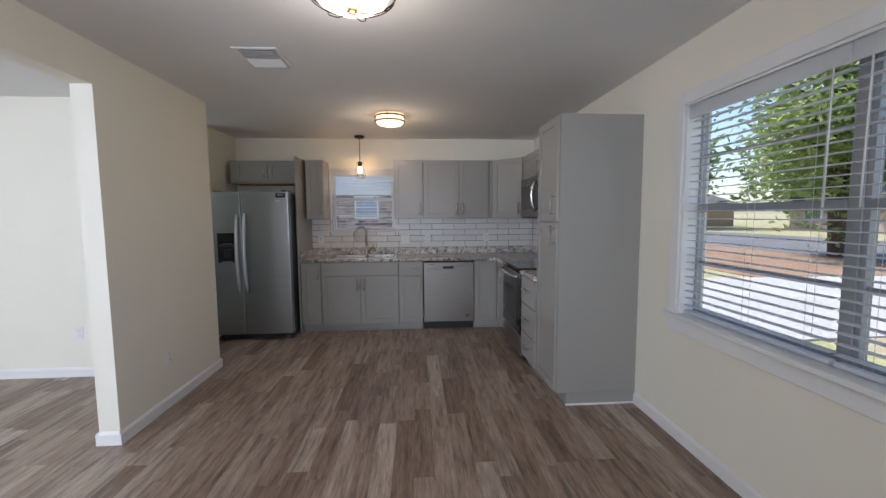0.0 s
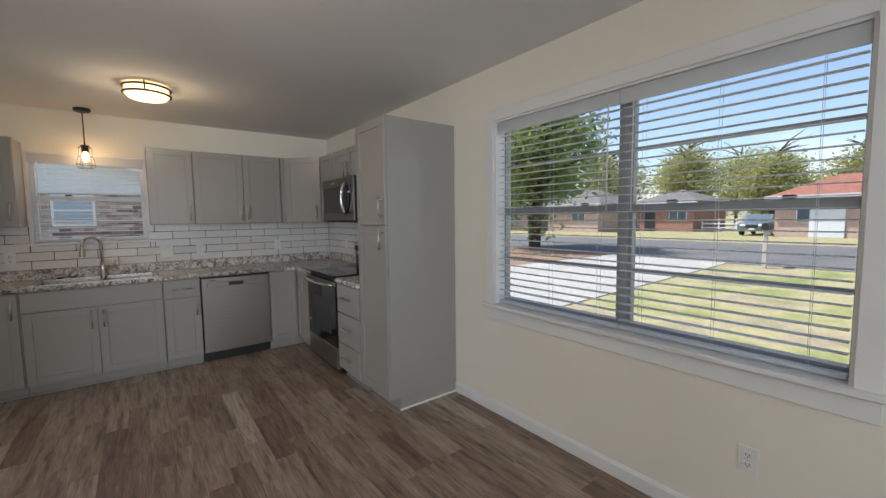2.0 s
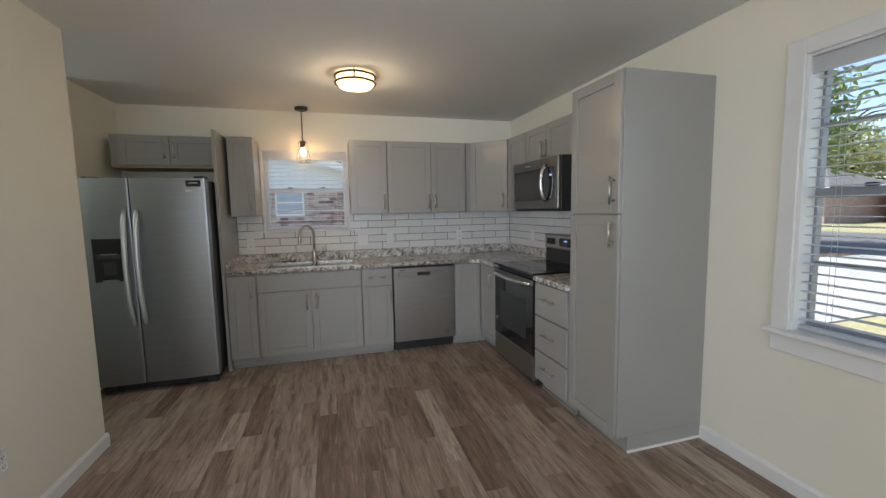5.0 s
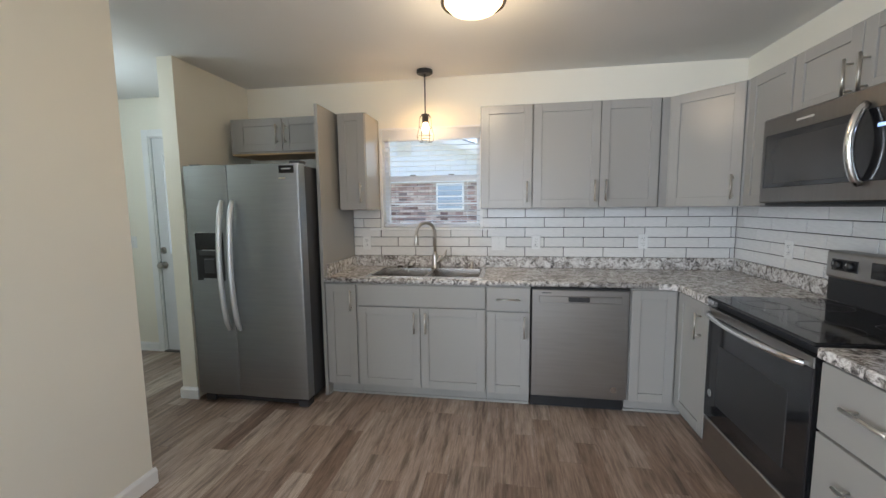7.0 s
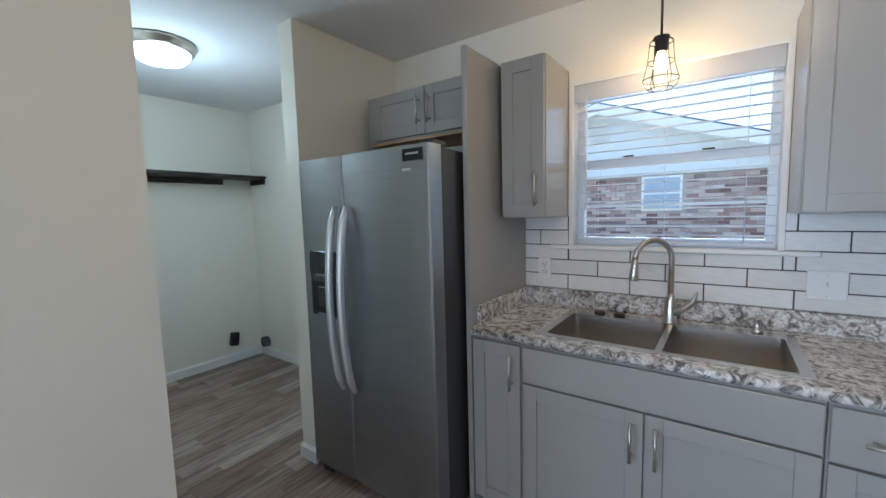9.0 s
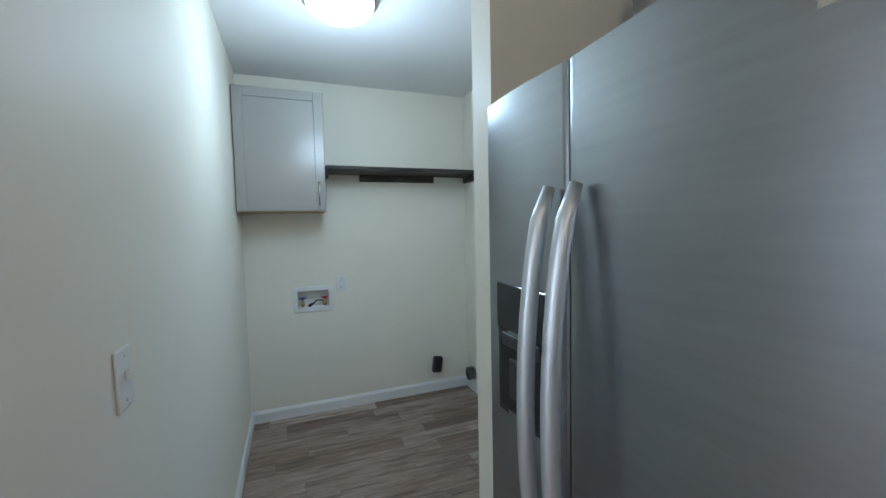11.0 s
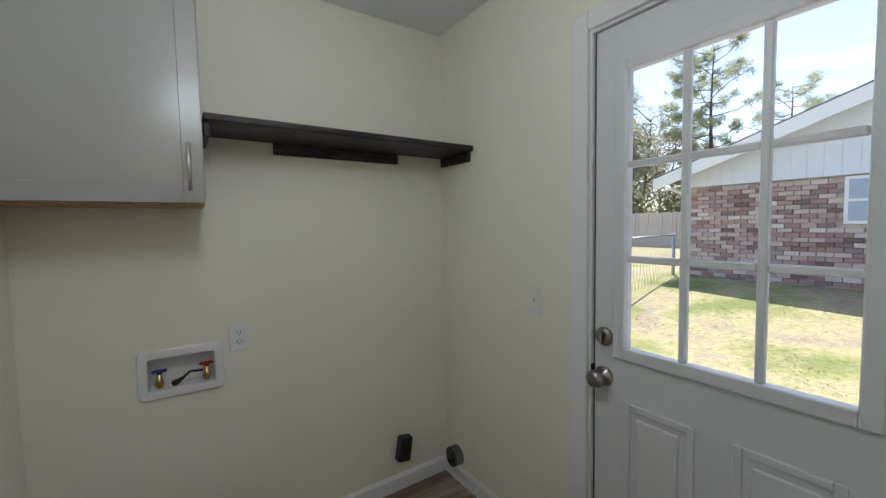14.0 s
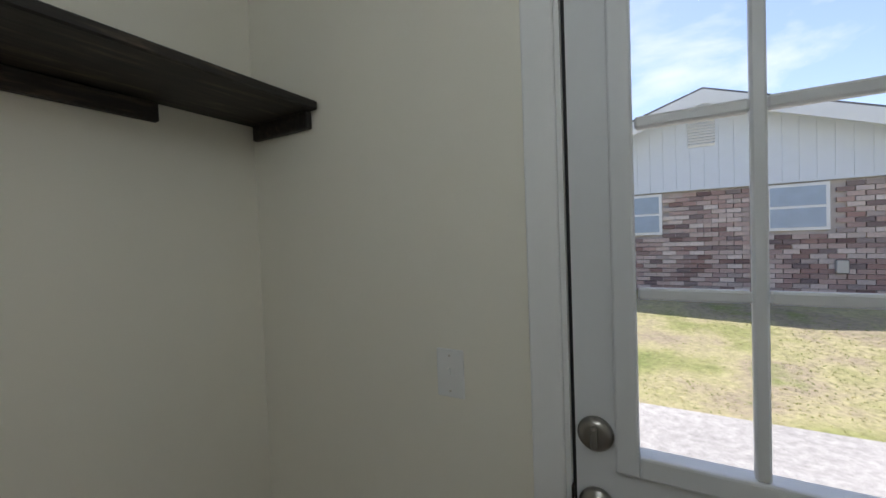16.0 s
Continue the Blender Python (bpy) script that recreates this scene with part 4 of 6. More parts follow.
faucet()
soap = thing("soap_dispenser", (.205, 6.09, CTZ + .006), "satin nickel soap pump on the sink rim", "soap dispenser")
part("pump_body", lathe([(.020, 0), (.020, .01), (.012, .016), (.011, .045), (.014, .05), (.014, .058)], (.205, 6.09, CTZ + .006)), M_NICKEL, soap)
part("nozzle", tube([(.205, 6.09, CTZ + .062), (.18, 6.06, CTZ + .066), (.16, 6.035, CTZ + .058)], .006, 8), M_NICKEL, soap)


# ---- appliances ----
def refrigerator():
    f = thing("refrigerator", (-1.32, 5.75, 0), "stainless steel side-by-side refrigerator with ice dispenser", "refrigerator")
    x0, x1, xs = -1.732, -.876, -1.402
    yd, yb, ztop = 5.350, 5.440, 1.70
    part("body", box(x0 + .006, x1 - .006, yb + .006, 6.16, .05, 1.69, .004), M_DARKSTEEL, f, "grey painted steel body")
    part("base_grille", box(x0 + .03, x1 - .03, yb - .03, yb + .03, .012, .07, .004), M_BLACK, f)
    for x in (x0 + .02, x1 - .10):
        part("foot", box(x, x + .08, yb - .05, yb + .03, 0, .05, .006), M_DARKSTEEL, f)
    dx0, dx1, dz0, dz1 = -1.672, -1.452, .905, 1.245

    def bowed(xa, xb):
        pts = []
        wd = xb - xa
        for s in [0, .004 / wd, .012 / wd] + [.05 + .05 * k for k in range(19)] + [1 - .012 / wd, 1 - .004 / wd, 1]:
            edge = min(s, 1 - s) * wd
            pts.append((xa + wd * s, yd + .009 * (2 * s - 1) ** 2 + (.005 if edge < .002 else .001 if edge < .006 else 0)))
        poly = pts + [(xb, yb), (xa, yb)]
        return prism(poly, .075, ztop)
    bm = bowed(x0, xs - .0025)
    left = part("freezer_door", bm, M_STEEL, f)
    part("fridge_door", bowed(xs + .0025, x1), M_STEEL, f)
    part("door_gasket", box(x0 + .012, x1 - .012, yb, yb + .006, .08, 1.69), M_RUBBER_SHADE, f)
    disp = part("ice_dispenser", box(dx0, dx1, yd + .001, yd + .012, dz0, dz1, .004), M_BLACK, left, "black ice and water dispenser")
    part("control_panel", box(dx0 + .004, dx1 - .004, yd - .004, yd + .004, 1.125, dz1 - .004, .003), M_BLACKGLASS, left)
    # no recess is cut: a flat black sheet gives the hollow its darkness
    part("cavity_dark_sheet", box(dx0 + .018, dx1 - .018, yd - .002, yd + .002, dz0 + .018, 1.10, .001), M_RUBBER_SHADE, left)
    part("dispenser_lip", box(dx0 + .03, dx1 - .03, yd - .006, yd + .003, 1.085, 1.118, .003), M_DARKSTEEL, left)
    part("paddle", box(dx0 + .07, dx1 - .07, yd - .010, yd + .001, .96, 1.06, .003), M_DARKSTEEL, left)
    for x in (xs - .032, xs + .048):
        pts = []
        for k in range(15):
            s = k / 14
            pts.append((x, yd - .012 - .060 * math.sin(math.pi * s) ** .6, .56 + s * .90))
        part("door_handle", tube(pts, [.012] + [.018] * 13 + [.012], 12), M_SATIN, f, "long curved bright steel handle")
    part("hinge_cover", box(x1 - .09, x1 - .01, yb - .04, yb + .05, ztop, ztop + .022, .006), M_DARKSTEEL, f)
    part("hinge_cover", box(x0 + .01, x0 + .09, yb - .04, yb + .05, ztop - .001, ztop + .015, .006), M_DARKSTEEL, f)
    part("label_sticker", box(x1 - .135, x1 - .03, yd + .001, yd + .014, 1.635, 1.685, .001), M_BLACKGLASS, f, "small dark label near the top")
    part("label_bar", box(x1 - .115, x1 - .05, yd - .0015, yd + .005, 1.660, 1.668), M_GALV, f)
    part("maker_mark", box(x1 - .17, x1 - .09, yd + .002, yd + .008, 1.597, 1.607), M_CHROME, f)


refrigerator()


def dishwasher():
    d = thing("dishwasher", (.955, 5.85, 0), "stainless steel built-in dishwasher with pocket handle", "dishwasher")
    x0, x1, y = .644, 1.272, BY - .022
    part("tub", box(x0 + .004, x1 - .004, BY + .01, 6.16, .09, ZT - .004), M_DARKSTEEL, d)
    door = part("door", box(x0 + .004, x1 - .004, y, BY + .009, .105, ZT - .016, .004), M_WARMSTEEL, d)
    part("top_band", box(x0 + .05, x1 - .05, y - .006, y + .002, .758, .806, .004), M_WARMSTEEL, door)
    part("pocket_handle", box(.885, 1.02, y - .009, y - .004, .768, .800, .003), M_BLACK, door, "dark pocket handle")
    part("control_strip", box(x0 + .004, x1 - .004, y + .002, BY + .009, ZT - .015, ZT - .002, .002), M_BLACK, door)
    part("toe_panel", box(x0 + .004, x1 - .004, BY + .05, BY + .065, 0.0, .10, .002), M_BLACK, d, "black toe panel")
    part("maker_disc", lathe([(.021, 0), (.021, .002)], (x1 - .085, y, .175), (0, -1, 0), 20), M_CHROME, d)
    part("maker_mark", box(x0 + .07, x0 + .13, y - .0015, y + .001, .822, .829), M_DARKSTEEL, d)


dishwasher()


def kitchen_range():
    r = thing("electric_range", (1.86, 4.815, 0), "black and stainless electric range with glass cooktop", "range")
    x = RX - .028
    y0, y1 = R0 + .003, R1 - .003
    part("body", box(RX + .012, XE - .03, y0, y1, .03, CTZ - .004, .003), M_BLACK, r)
    part("cooktop", box(x - .012, XE - .10, y0 - .001, y1 + .001, CTZ - .004, CTZ + .012, .005), M_BLACKGLASS, r, "black glass cooktop")
    for ux, uy, rr in ((1.72, R0 + .19, .10), (1.72, R1 - .19, .085), (1.97, R0 + .19, .075), (1.97, R1 - .19, .095)):
        bm = bmesh.new()
        add_tube(bm, [(ux + rr * math.cos(a), uy + rr * math.sin(a), CTZ + .012) for a in (2 * math.pi * k / 36 for k in range(36))], .0010, 5, False, True)
        part("burner_ring", bm, M_DARKSTEEL, r)
    door = part("oven_door", box(x, RX + .010, y0 + .006, y1 - .006, .255, CTZ - .045, .005), M_BLACKGLASS, r, "black glass oven door")
    part("oven_window", box(x - .0025, x + .002, y0 + .12, y1 - .12, .36, .68, .002), M_BLACK, door)
    part("door_band", box(x - .003, x + .003, y0 + .006, y1 - .006, CTZ - .085, CTZ - .046, .002), M_WARMSTEEL, door)
    pts = []
    for k in range(17):
        s = k / 16
        pts.append((x - .012 - .050 * math.sin(math.pi * s) ** .5, y0 + .03 + s * (y1 - y0 - .06), CTZ - .075))
    part("oven_handle", tube(pts, .0135, 12), M_CHROME, door, "bowed bright steel handle")
    part("warming_drawer", box(x + .002, RX + .010, y0 + .006, y1 - .006, .055, .248, .005), M_WARMSTEEL, r, "stainless lower drawer")
    part("maker_disc", lathe([(.02, 0), (.02, .002)], (x, y1 - .06, .40), (-1, 0, 0), 20), M_CHROME, r)
    bg = part("backguard", prism([(XE - .10, y0), (XE - .085, y0), (XE - .03, y0), (XE - .03, y1), (XE - .10, y1)], CTZ + .012, 1.03), M_BLACK, r)
    part("control_panel", box(XE - .118, XE - .03, y0, y1, 1.03, 1.165, .012, None, 2), M_WARMSTEEL, r, "stainless control panel")
    part("clock", box(XE - .121, XE - .112, 4.70, 4.93, 1.062, 1.135, .002), M_BLACKGLASS, r)
    part("clock_digits", box(XE - .1225, XE - .1208, 4.80, 4.85, 1.105, 1.118), M_BLUEDIGIT, r, "small blue lit clock digits")
    for yc in (y0 + .115, y1 - .115):
        part("knob_plate", box(XE - .1205, XE - .112, yc - .075, yc + .075, 1.072, 1.128, .002), M_BLACK, r)
        for y in (yc - .037, yc + .037):
            k = part("knob", lathe([(.024, 0), (.023, .012), (.016, .020), (.008, .022)], (XE - .120, y, 1.10), (-1, 0, 0), 20), M_BLACK, r)
            part("pointer", box(XE - .1428, XE - .1415, y - .0015, y + .0015, 1.102, 1.114), M_PLASTIC, k)
    for yy in (y0 + .04, y1 - .06):
        part("foot", box(RX + .03, RX + .07, yy, yy + .03, 0, .032), M_BLACK, r)


kitchen_range()


def microwave():
    m = thing("microwave", (1.98, 4.8, 1.39), "stainless over-range microwave with black glass door", "microwave")
    x, y0, y1, z0, z1 = 1.745, 4.422, 5.174, 1.392, 1.812
    part("body", box(x + .03, XE - .004, y0, y1, z0, z1, .003), M_BLACK, m)
    door = part("door", box(x, x + .029, y0, y1, z0 + .012, z1, .006), M_BLACKSTEEL, m)
    part("door_glass", box(x - .003, x + .003, y0 + .045, y1 - .028, z0 + .085, z1 - .080, .003), M_BLACKGLASS, door)
    part("door_window", box(x - .0045, x - .0025, y0 + .235, y1 - .045, z0 + .105, z1 - .110, .001), M_SMOKE, door, "smoked mesh window")
    part("clock_digits", box(x - .0042, x - .0028, y0 + .085, y0 + .118, z1 - .150, z1 - .138), M_BLUEDIGIT, door, "small blue lit clock digits")
    pts = [(x - .006 - .045 * math.sin(math.pi * k / 14) ** .6, y0 + .165, z0 + .075 + k / 14 * (z1 - z0 - .135)) for k in range(15)]
    part("door_handle", tube(pts, .0150, 12), M_CHROME, door, "bowed bright steel handle")
    part("maker_mark", box(x - .0012, x + .001, y0 + .42, y0 + .52, z1 - .048, z1 - .038), M_CHROME, door)
    part("vent_grille", box(x + .004, XE - .02, y0 + .01, y1 - .01, z0 - .006, z0, 0), M_DARKSTEEL, m)


microwave()


# ---- lamps and ceiling fittings ----
def kitchen_lamp():
    l = thing("ceiling_light", (.31, 4.93, ZC), "lit flush ceiling light with two bronze rings", "ceiling light")
    c = (.31, 4.93, ZC)
    part("canopy", lathe([(.10, 0), (.10, -.02)], c), M_BRONZE, l)
    part("glass_bowl", lathe([(.135, -.012), (.140, -.03), (.140, -.075), (.118, -.098), (.07, -.110), (.01, -.113)], c), M_BOWL_WARM, l, "warm lit frosted glass")
    for z in (-.022, -.070):
        bm = bmesh.new()
        add_tube(bm, [(c[0] + .150 * math.cos(a), c[1] + .150 * math.sin(a), ZC + z) for a in (2 * math.pi * k / 40 for k in range(40))], .008, 8, False, True)
        part("ring", bm, M_BRONZE, l)
    for k in range(3):
        a = 2.1 * k + .4
        part("bracket", tube([(c[0] + .150 * math.cos(a), c[1] + .150 * math.sin(a), ZC), (c[0] + .150 * math.cos(a), c[1] + .150 * math.sin(a), ZC - .07)], .005, 6), M_BRONZE, l)


def dining_lamp():
    c = Vector((.30, 2.60, ZC))
    l = thing("caged_ceiling_light", c, "lit ceiling light with glass bowl in a bronze wire cage", "ceiling light")
    part("canopy", lathe([(.12, 0), (.12, -.02), (.10, -.03)], c), M_BRONZE, l)
    part("glass_bowl", lathe([(.165, -.02), (.170, -.05), (.150, -.09), (.10, -.118), (.03, -.128)], c), M_BOWL_SOFT, l, "lit frosted glass bowl")
    part("finial", lathe([(.022, -.126), (.022, -.137), (.010, -.146)], c, seg=18), M_BRASS, l)

    def ring(r, z, t):
        bm = bmesh.new()
        add_tube(bm, [c + Vector((r * math.cos(a), r * math.sin(a), z)) for a in (2 * math.pi * k / 40 for k in range(40))], t, 6, False, True)
        part("cage_ring", bm, M_BRONZE, l)
    ring(.192, -.055, .004)
    ring(.185, -.075, .003)
    for k in range(6):
        a = k * math.pi / 3 + .3
        part("cage_wire", tube([c + Vector((r * math.cos(a), r * math.sin(a), z)) for r, z in ((.12, -.01), (.192, -.055), (.165, -.10), (.10, -.13), (.02, -.138))], .0028, 6), M_BRONZE, l)


def laundry_lamp():
    c = (-2.64, 5.11, ZC)
    l = thing("ceiling_light", c, "lit white glass dome light with nickel rim", "ceiling light")
    part("rim", lathe([(.185, 0), (.188, -.012), (.178, -.022), (.172, -.045), (.150, -.052)], c), M_NICKEL, l)
    part("glass_bowl", lathe([(.155, -.045), (.148, -.070), (.115, -.103), (.06, -.122), (.01, -.127)], c), M_BOWL_COOL, l, "cool lit frosted glass")
    part("finial", lathe([(.012, -.126), (.013, -.136), (.006, -.142)], c, seg=16), M_NICKEL, l)


def pendant():
    x, y = -.154, 6.02
    l = thing("pendant_light", (x, y, ZC), "lit bulb in a black wire cage pendant", "pendant light")
    part("canopy", lathe([(.062, 0), (.062, -.022), (.05, -.03)], (x, y, ZC)), M_BLACK, l)
    part("stem", tube([(x, y, ZC - .03), (x, y, 2.12)], .005, 8), M_BLACK, l)
    part("socket", lathe([(.012, .030), (.030, .024), (.030, .012), (.024, .010), (.024, -.034), (.018, -.038)], (x, y, 2.097)), M_BLACK, l)
    part("bulb", lathe([(.012, .045), (.014, .030), (.024, .006), (.027, -.014), (.019, -.034), (.004, -.041)], (x, y, 2.022), seg=20), M_BULB, l, "glowing warm bulb")
    prof = ((.028, 2.118), (.044, 2.100), (.046, 2.060), (.050, 2.020), (.058, 1.985), (.068, 1.950), (.060, 1.925), (.046, 1.912))
    for r, z in (prof[1], prof[3], prof[5], prof[7]):
        bm = bmesh.new()
        add_tube(bm, [(x + r * math.cos(a), y + r * math.sin(a), z) for a in (2 * math.pi * k / 28 for k in range(28))], .0020, 6, False, True)
        part("cage_ring", bm, M_BLACK, l)
    for k in range(6):
        a = k * math.pi / 3 + .2
        part("cage_wire", tube([(x + r * math.cos(a), y + r * math.sin(a), z) for r, z in prof], .0018, 6), M_BLACK, l)


kitchen_lamp()
dining_lamp()
laundry_lamp()
pendant()


def register(x0, x1, y0, y1, label):
    v = thing("ceiling_vent", ((x0 + x1) / 2, (y0 + y1) / 2, ZC), label, "vent", "ceiling air registers")
    bm = bmesh.new()
    b = .028
    for q in ((x0, x0 + b, y0, y1), (x1 - b, x1, y0, y1), (x0 + b, x1 - b, y0, y0 + b), (x0 + b, x1 - b, y1 - b, y1)):
        add_box(bm, *q, ZC - .008, ZC, .002)
    part("frame", bm, M_PLASTIC, v)
    # no duct is built: a black sheet gives its darkness behind the slats
    part("duct_shade_sheet", box(x0 + b, x1 - b, y0 + b, y1 - b, ZC - .003, ZC - .001), M_RUBBER_SHADE, v)
    n = 12
    ym = (y0 + y1) / 2
    for k in range(n):
        y = y0 + b + (y1 - y0 - 2 * b) * (k + .5) / n
        part("slat", box(x0 + b, x1 - b, -.010, .010, -.0008, .0008, 0, pose(0, y, ZC - .009, 38 if y < ym else -38, 0, 0)), M_PLASTIC, v)


register(-.54, -.27, 3.33, 3.65, "white two-way ceiling air register")
register(-2.67, -2.42, 4.58, 4.80, "white ceiling air register in the laundry")


# ---- plates, sockets, laundry fittings ----
def plate(name, label, origin, w, kind="socket", W=.072, H=.115):
    M = face_m(origin, w)
    t = thing(name, origin, label, "light switch" if kind == "switch" else "outlet")
    part("cover_plate", box(-W / 2, W / 2, -H / 2, H / 2, 0, .006, .003, M, 2), M_PLASTIC, t)
    if kind == "switch":
        part("toggle", box(-.004, .004, -.004, .014, .006, .016, .002, M), M_PLASTIC, t)
    elif kind == "socket":
        for v in (-.021, .021):
            s = part("receptacle", box(-.017, .017, v - .014, v + .014, .006, .008, .004, M), M_PLASTIC, t)
            for u in (-.0065, .0065):
                part("slot", box(u - .0013, u + .0013, v - .002, v + .008, .0075, .0084, 0, M), M_RUBBER_SHADE, s)
            part("slot", box(-.0022, .0022, v - .010, v - .006, .0075, .0084, 0, M), M_RUBBER_SHADE, s)
    for v in ((-.042, .042) if kind == "switch" else (0,)):
        part("screw", lathe([(.003, 0), (.003, .001)], M @ Vector((0, v, .006)), w, 10), M_NICKEL, t)


TF = .0115      # tile face in front of the wall
plate("wall_outlet", "white duplex outlet under the wide window", (XE, 1.60, .385), E_FACE)
plate("wall_outlet", "white duplex outlet low on the partition", (XA1, 3.80, .38), W_FACE, "socket")
plate("wall_outlet", "white outlet low on the living room wall", (-2.45, YS - .12, .40), N_FACE)
plate("wall_outlet", "white duplex outlet on the tiled splash", (-.72, YN - TF, 1.10), N_FACE)
plate("light_switch", "white double switch plate on tiles", (.415, YN - TF, 1.10), N_FACE, "switch", .118)
plate("wall_outlet", "white duplex outlet on the tiled splash", (.715, YN - TF, 1.11), N_FACE)
plate("wall_outlet", "white duplex outlet on the tiled splash", (1.53, YN - TF, 1.12), N_FACE)
plate("wall_outlet", "white duplex outlet on tiles beside the range", (XE - TF, 5.62, 1.12), E_FACE)
plate("light_switch", "white toggle switch beside the back door", (-3.135, YL, 1.092), N_FACE, "switch")
plate("light_switch", "white toggle switch on the laundry wall", (-1.66, YS, 1.12), (0, 1, 0), "switch")
plate("wall_outlet", "white duplex outlet above the washer box", (XW, 5.205, .963), W_FACE)


def rounded(y0, y1, z0, z1, r, seg=5):
    """Corners of a rounded rectangle in the y-z plane."""
    out = []
    for cy, cz, a0 in ((y1 - r, z1 - r, 0), (y0 + r, z1 - r, 90), (y0 + r, z0 + r, 180), (y1 - r, z0 + r, 270)):
        out += [(cy + r * math.cos(radians(a0 + 90 * k / seg)), cz + r * math.sin(radians(a0 + 90 * k / seg))) for k in range(seg + 1)]
    return out


def washer_box():
    y0, y1, z0, z1 = 4.858, 5.146, .768, .960
    b = .034
    t = thing("washer_outlet_box", (XW, (y0 + y1) / 2, z0), "white recessed washer box with two valves", "washer box")
    bm = bmesh.new()
    rows = [(rounded(y0, y1, z0, z1, .022), 0), (rounded(y0 + .001, y1 - .001, z0 + .001, z1 - .001, .021), .008), (rounded(y0 + .006, y1 - .006, z0 + .006, z1 - .006, .018), .012),
            (rounded(y0 + b - .003, y1 - b + .003, z0 + b - .003, z1 - b + .003, .012), .012), (rounded(y0 + b, y1 - b, z0 + b, z1 - b, .010), .009), (rounded(y0 + b + .004, y1 - b - .004, z0 + b + .004, z1 - b - .004, .010), -.055)]
    rings = [[bm.verts.new((XW + w, y, z)) for y, z in ring] for ring, w in rows]
    n = len(rings[0])
    for p, q in zip(rings, rings[1:]):
        for k in range(n):
            bm.faces.new((p[k], p[(k + 1) % n], q[(k + 1) % n], q[k]))
    bm.faces.new(rings[-1])
    bmesh.ops.recalc_face_normals(bm, faces=bm.faces[:])
    part("tray", bm, M_PLASTIC, t)
    zb = z0 + b + .004
    for y, m in ((y0 + .068, M_BLUE), (y1 - .062, M_RED)):
        v = part("valve", lathe([(.010, 0), (.010, .008), (.015, .010), (.015, .026), (.010, .028), (.008, .050), (.005, .052), (.005, .060)], (XW - .022, y, zb)), M_BRASS, t, "brass stop valve")
        bm = box(XW - .032, XW - .012, y - .026, y + .026, zb + .060, zb + .070, .004)
        add_box(bm, XW - .030, XW - .014, y - .009, y + .009, zb + .052, zb + .0602, .002)
        part("valve_lever", bm, m, v)
        part("outlet_nipple", lathe([(.010, 0), (.010, .012), (.007, .013), (.007, .022)], (XW - .010, y, zb + .018), (1, 0, 0), 16), M_BRASS, v)
    part("hose", tube([(XW - .02, y0 + .112, zb + .006), (XW - .012, y0 + .125, zb + .014), (XW - .010, y0 + .145, zb + .026), (XW - .012, y0 + .168, zb + .046), (XW - .018, y1 - .075, zb + .040)], [.012, .011, .006, .005, .005], 8), M_RUBBER_SHADE, t)


washer_box()


def shelf():
    s = thing("wall_shelf", (XW, 5.66, 1.76), "dark stained rustic wooden wall shelf", "shelf")
    part("board", box(XW + .002, -3.535, 5.10, YL - .002, 1.785, 1.81, .004), M_WOOD, s)
    part("cleat", box(XW + .002, XW + .022, 5.37, 5.97, 1.735, 1.784, .003), M_WOOD, s)
    part("bracket", box(XW + .024, -3.56, YL - .022, YL - .002, 1.735, 1.784, .003), M_WOOD, s)
    part("bracket", box(XW + .024, -3.56, 5.10, 5.12, 1.735, 1.784, .003), M_WOOD, s)


shelf()
dryer = thing("dryer_outlet", (XW, 5.975, .21), "black surface dryer outlet, slightly tilted", "outlet")
DM = Matrix.Translation((XW, 5.962, .232)) @ pose(0, 0, 0, -9, 0, 0)
part("housing", box(0, .050, -.036, .036, -.064, .064, .006, DM), M_BLACK, dryer)
part("receptacle", box(.050, .055, -.024, .024, -.03, .03, .004, DM), M_RUBBER_SHADE, dryer)
vent = thing("dryer_vent", (-3.70, YL, .15), "short galvanised dryer vent pipe in the wall", "vent")
bm = bmesh.new()
add_tube(bm, [(-3.70, YL, .150), (-3.70, YL - .055, .150)], .052, 26, False)
bmesh.ops.solidify(bm, geom=bm.faces[:], thickness=.0015)
part("pipe", bm, M_CHROME, vent)
part("collar", lathe([(.056, 0), (.062, .001), (.062, .005), (.054, .006)], (-3.70, YL - .0005, .150), (0, -1, 0), 26), M_PLASTIC, vent)
# flat black disc stands in for the dark depth of the pipe
part("inside", lathe([(.049, 0), (.049, .002)], (-3.70, YL - .008, .150), (0, -1, 0), 26), M_RUBBER_SHADE, vent)

# ---- outside ----
def ground_z(x, y):
    """Flat lot that rises gently towards the neighbour's house."""
    t = min(1, max(0, (y - 9.15) / 4.1))
    return GZ + .44 * t * t * (3 - 2 * t) * min(1, max(0, (9 - x) / 5))


def make_ground():
    def steps(marks):
        return [a + (b - a) * k / n for a, b, n in marks for k in range(n)] + [marks[-1][1]]
    xs = steps([(-600, -60, 4), (-60, -16, 6), (-16, 12, 28), (12, 60, 8), (60, 600, 4)])
    ys = steps([(-600, -60, 4), (-60, 6.4, 6), (6.4, 16, 24), (16, 60, 6), (60, 600, 4)])
    bm = bmesh.new()
    g = [[bm.verts.new((x, y, ground_z(x, y) + .012 * noise.noise((x * .9, y * .9, 0)))) for x in xs] for y in ys]
    for j in range(len(ys) - 1):
        for i in range(len(xs) - 1):
            f = bm.faces.new((g[j][i], g[j][i + 1], g[j + 1][i + 1], g[j + 1][i]))
            f.smooth = True
    return solo("ground", bm, M_GRASS, "patchy green and straw-coloured lawn", "ground", kind="structure")


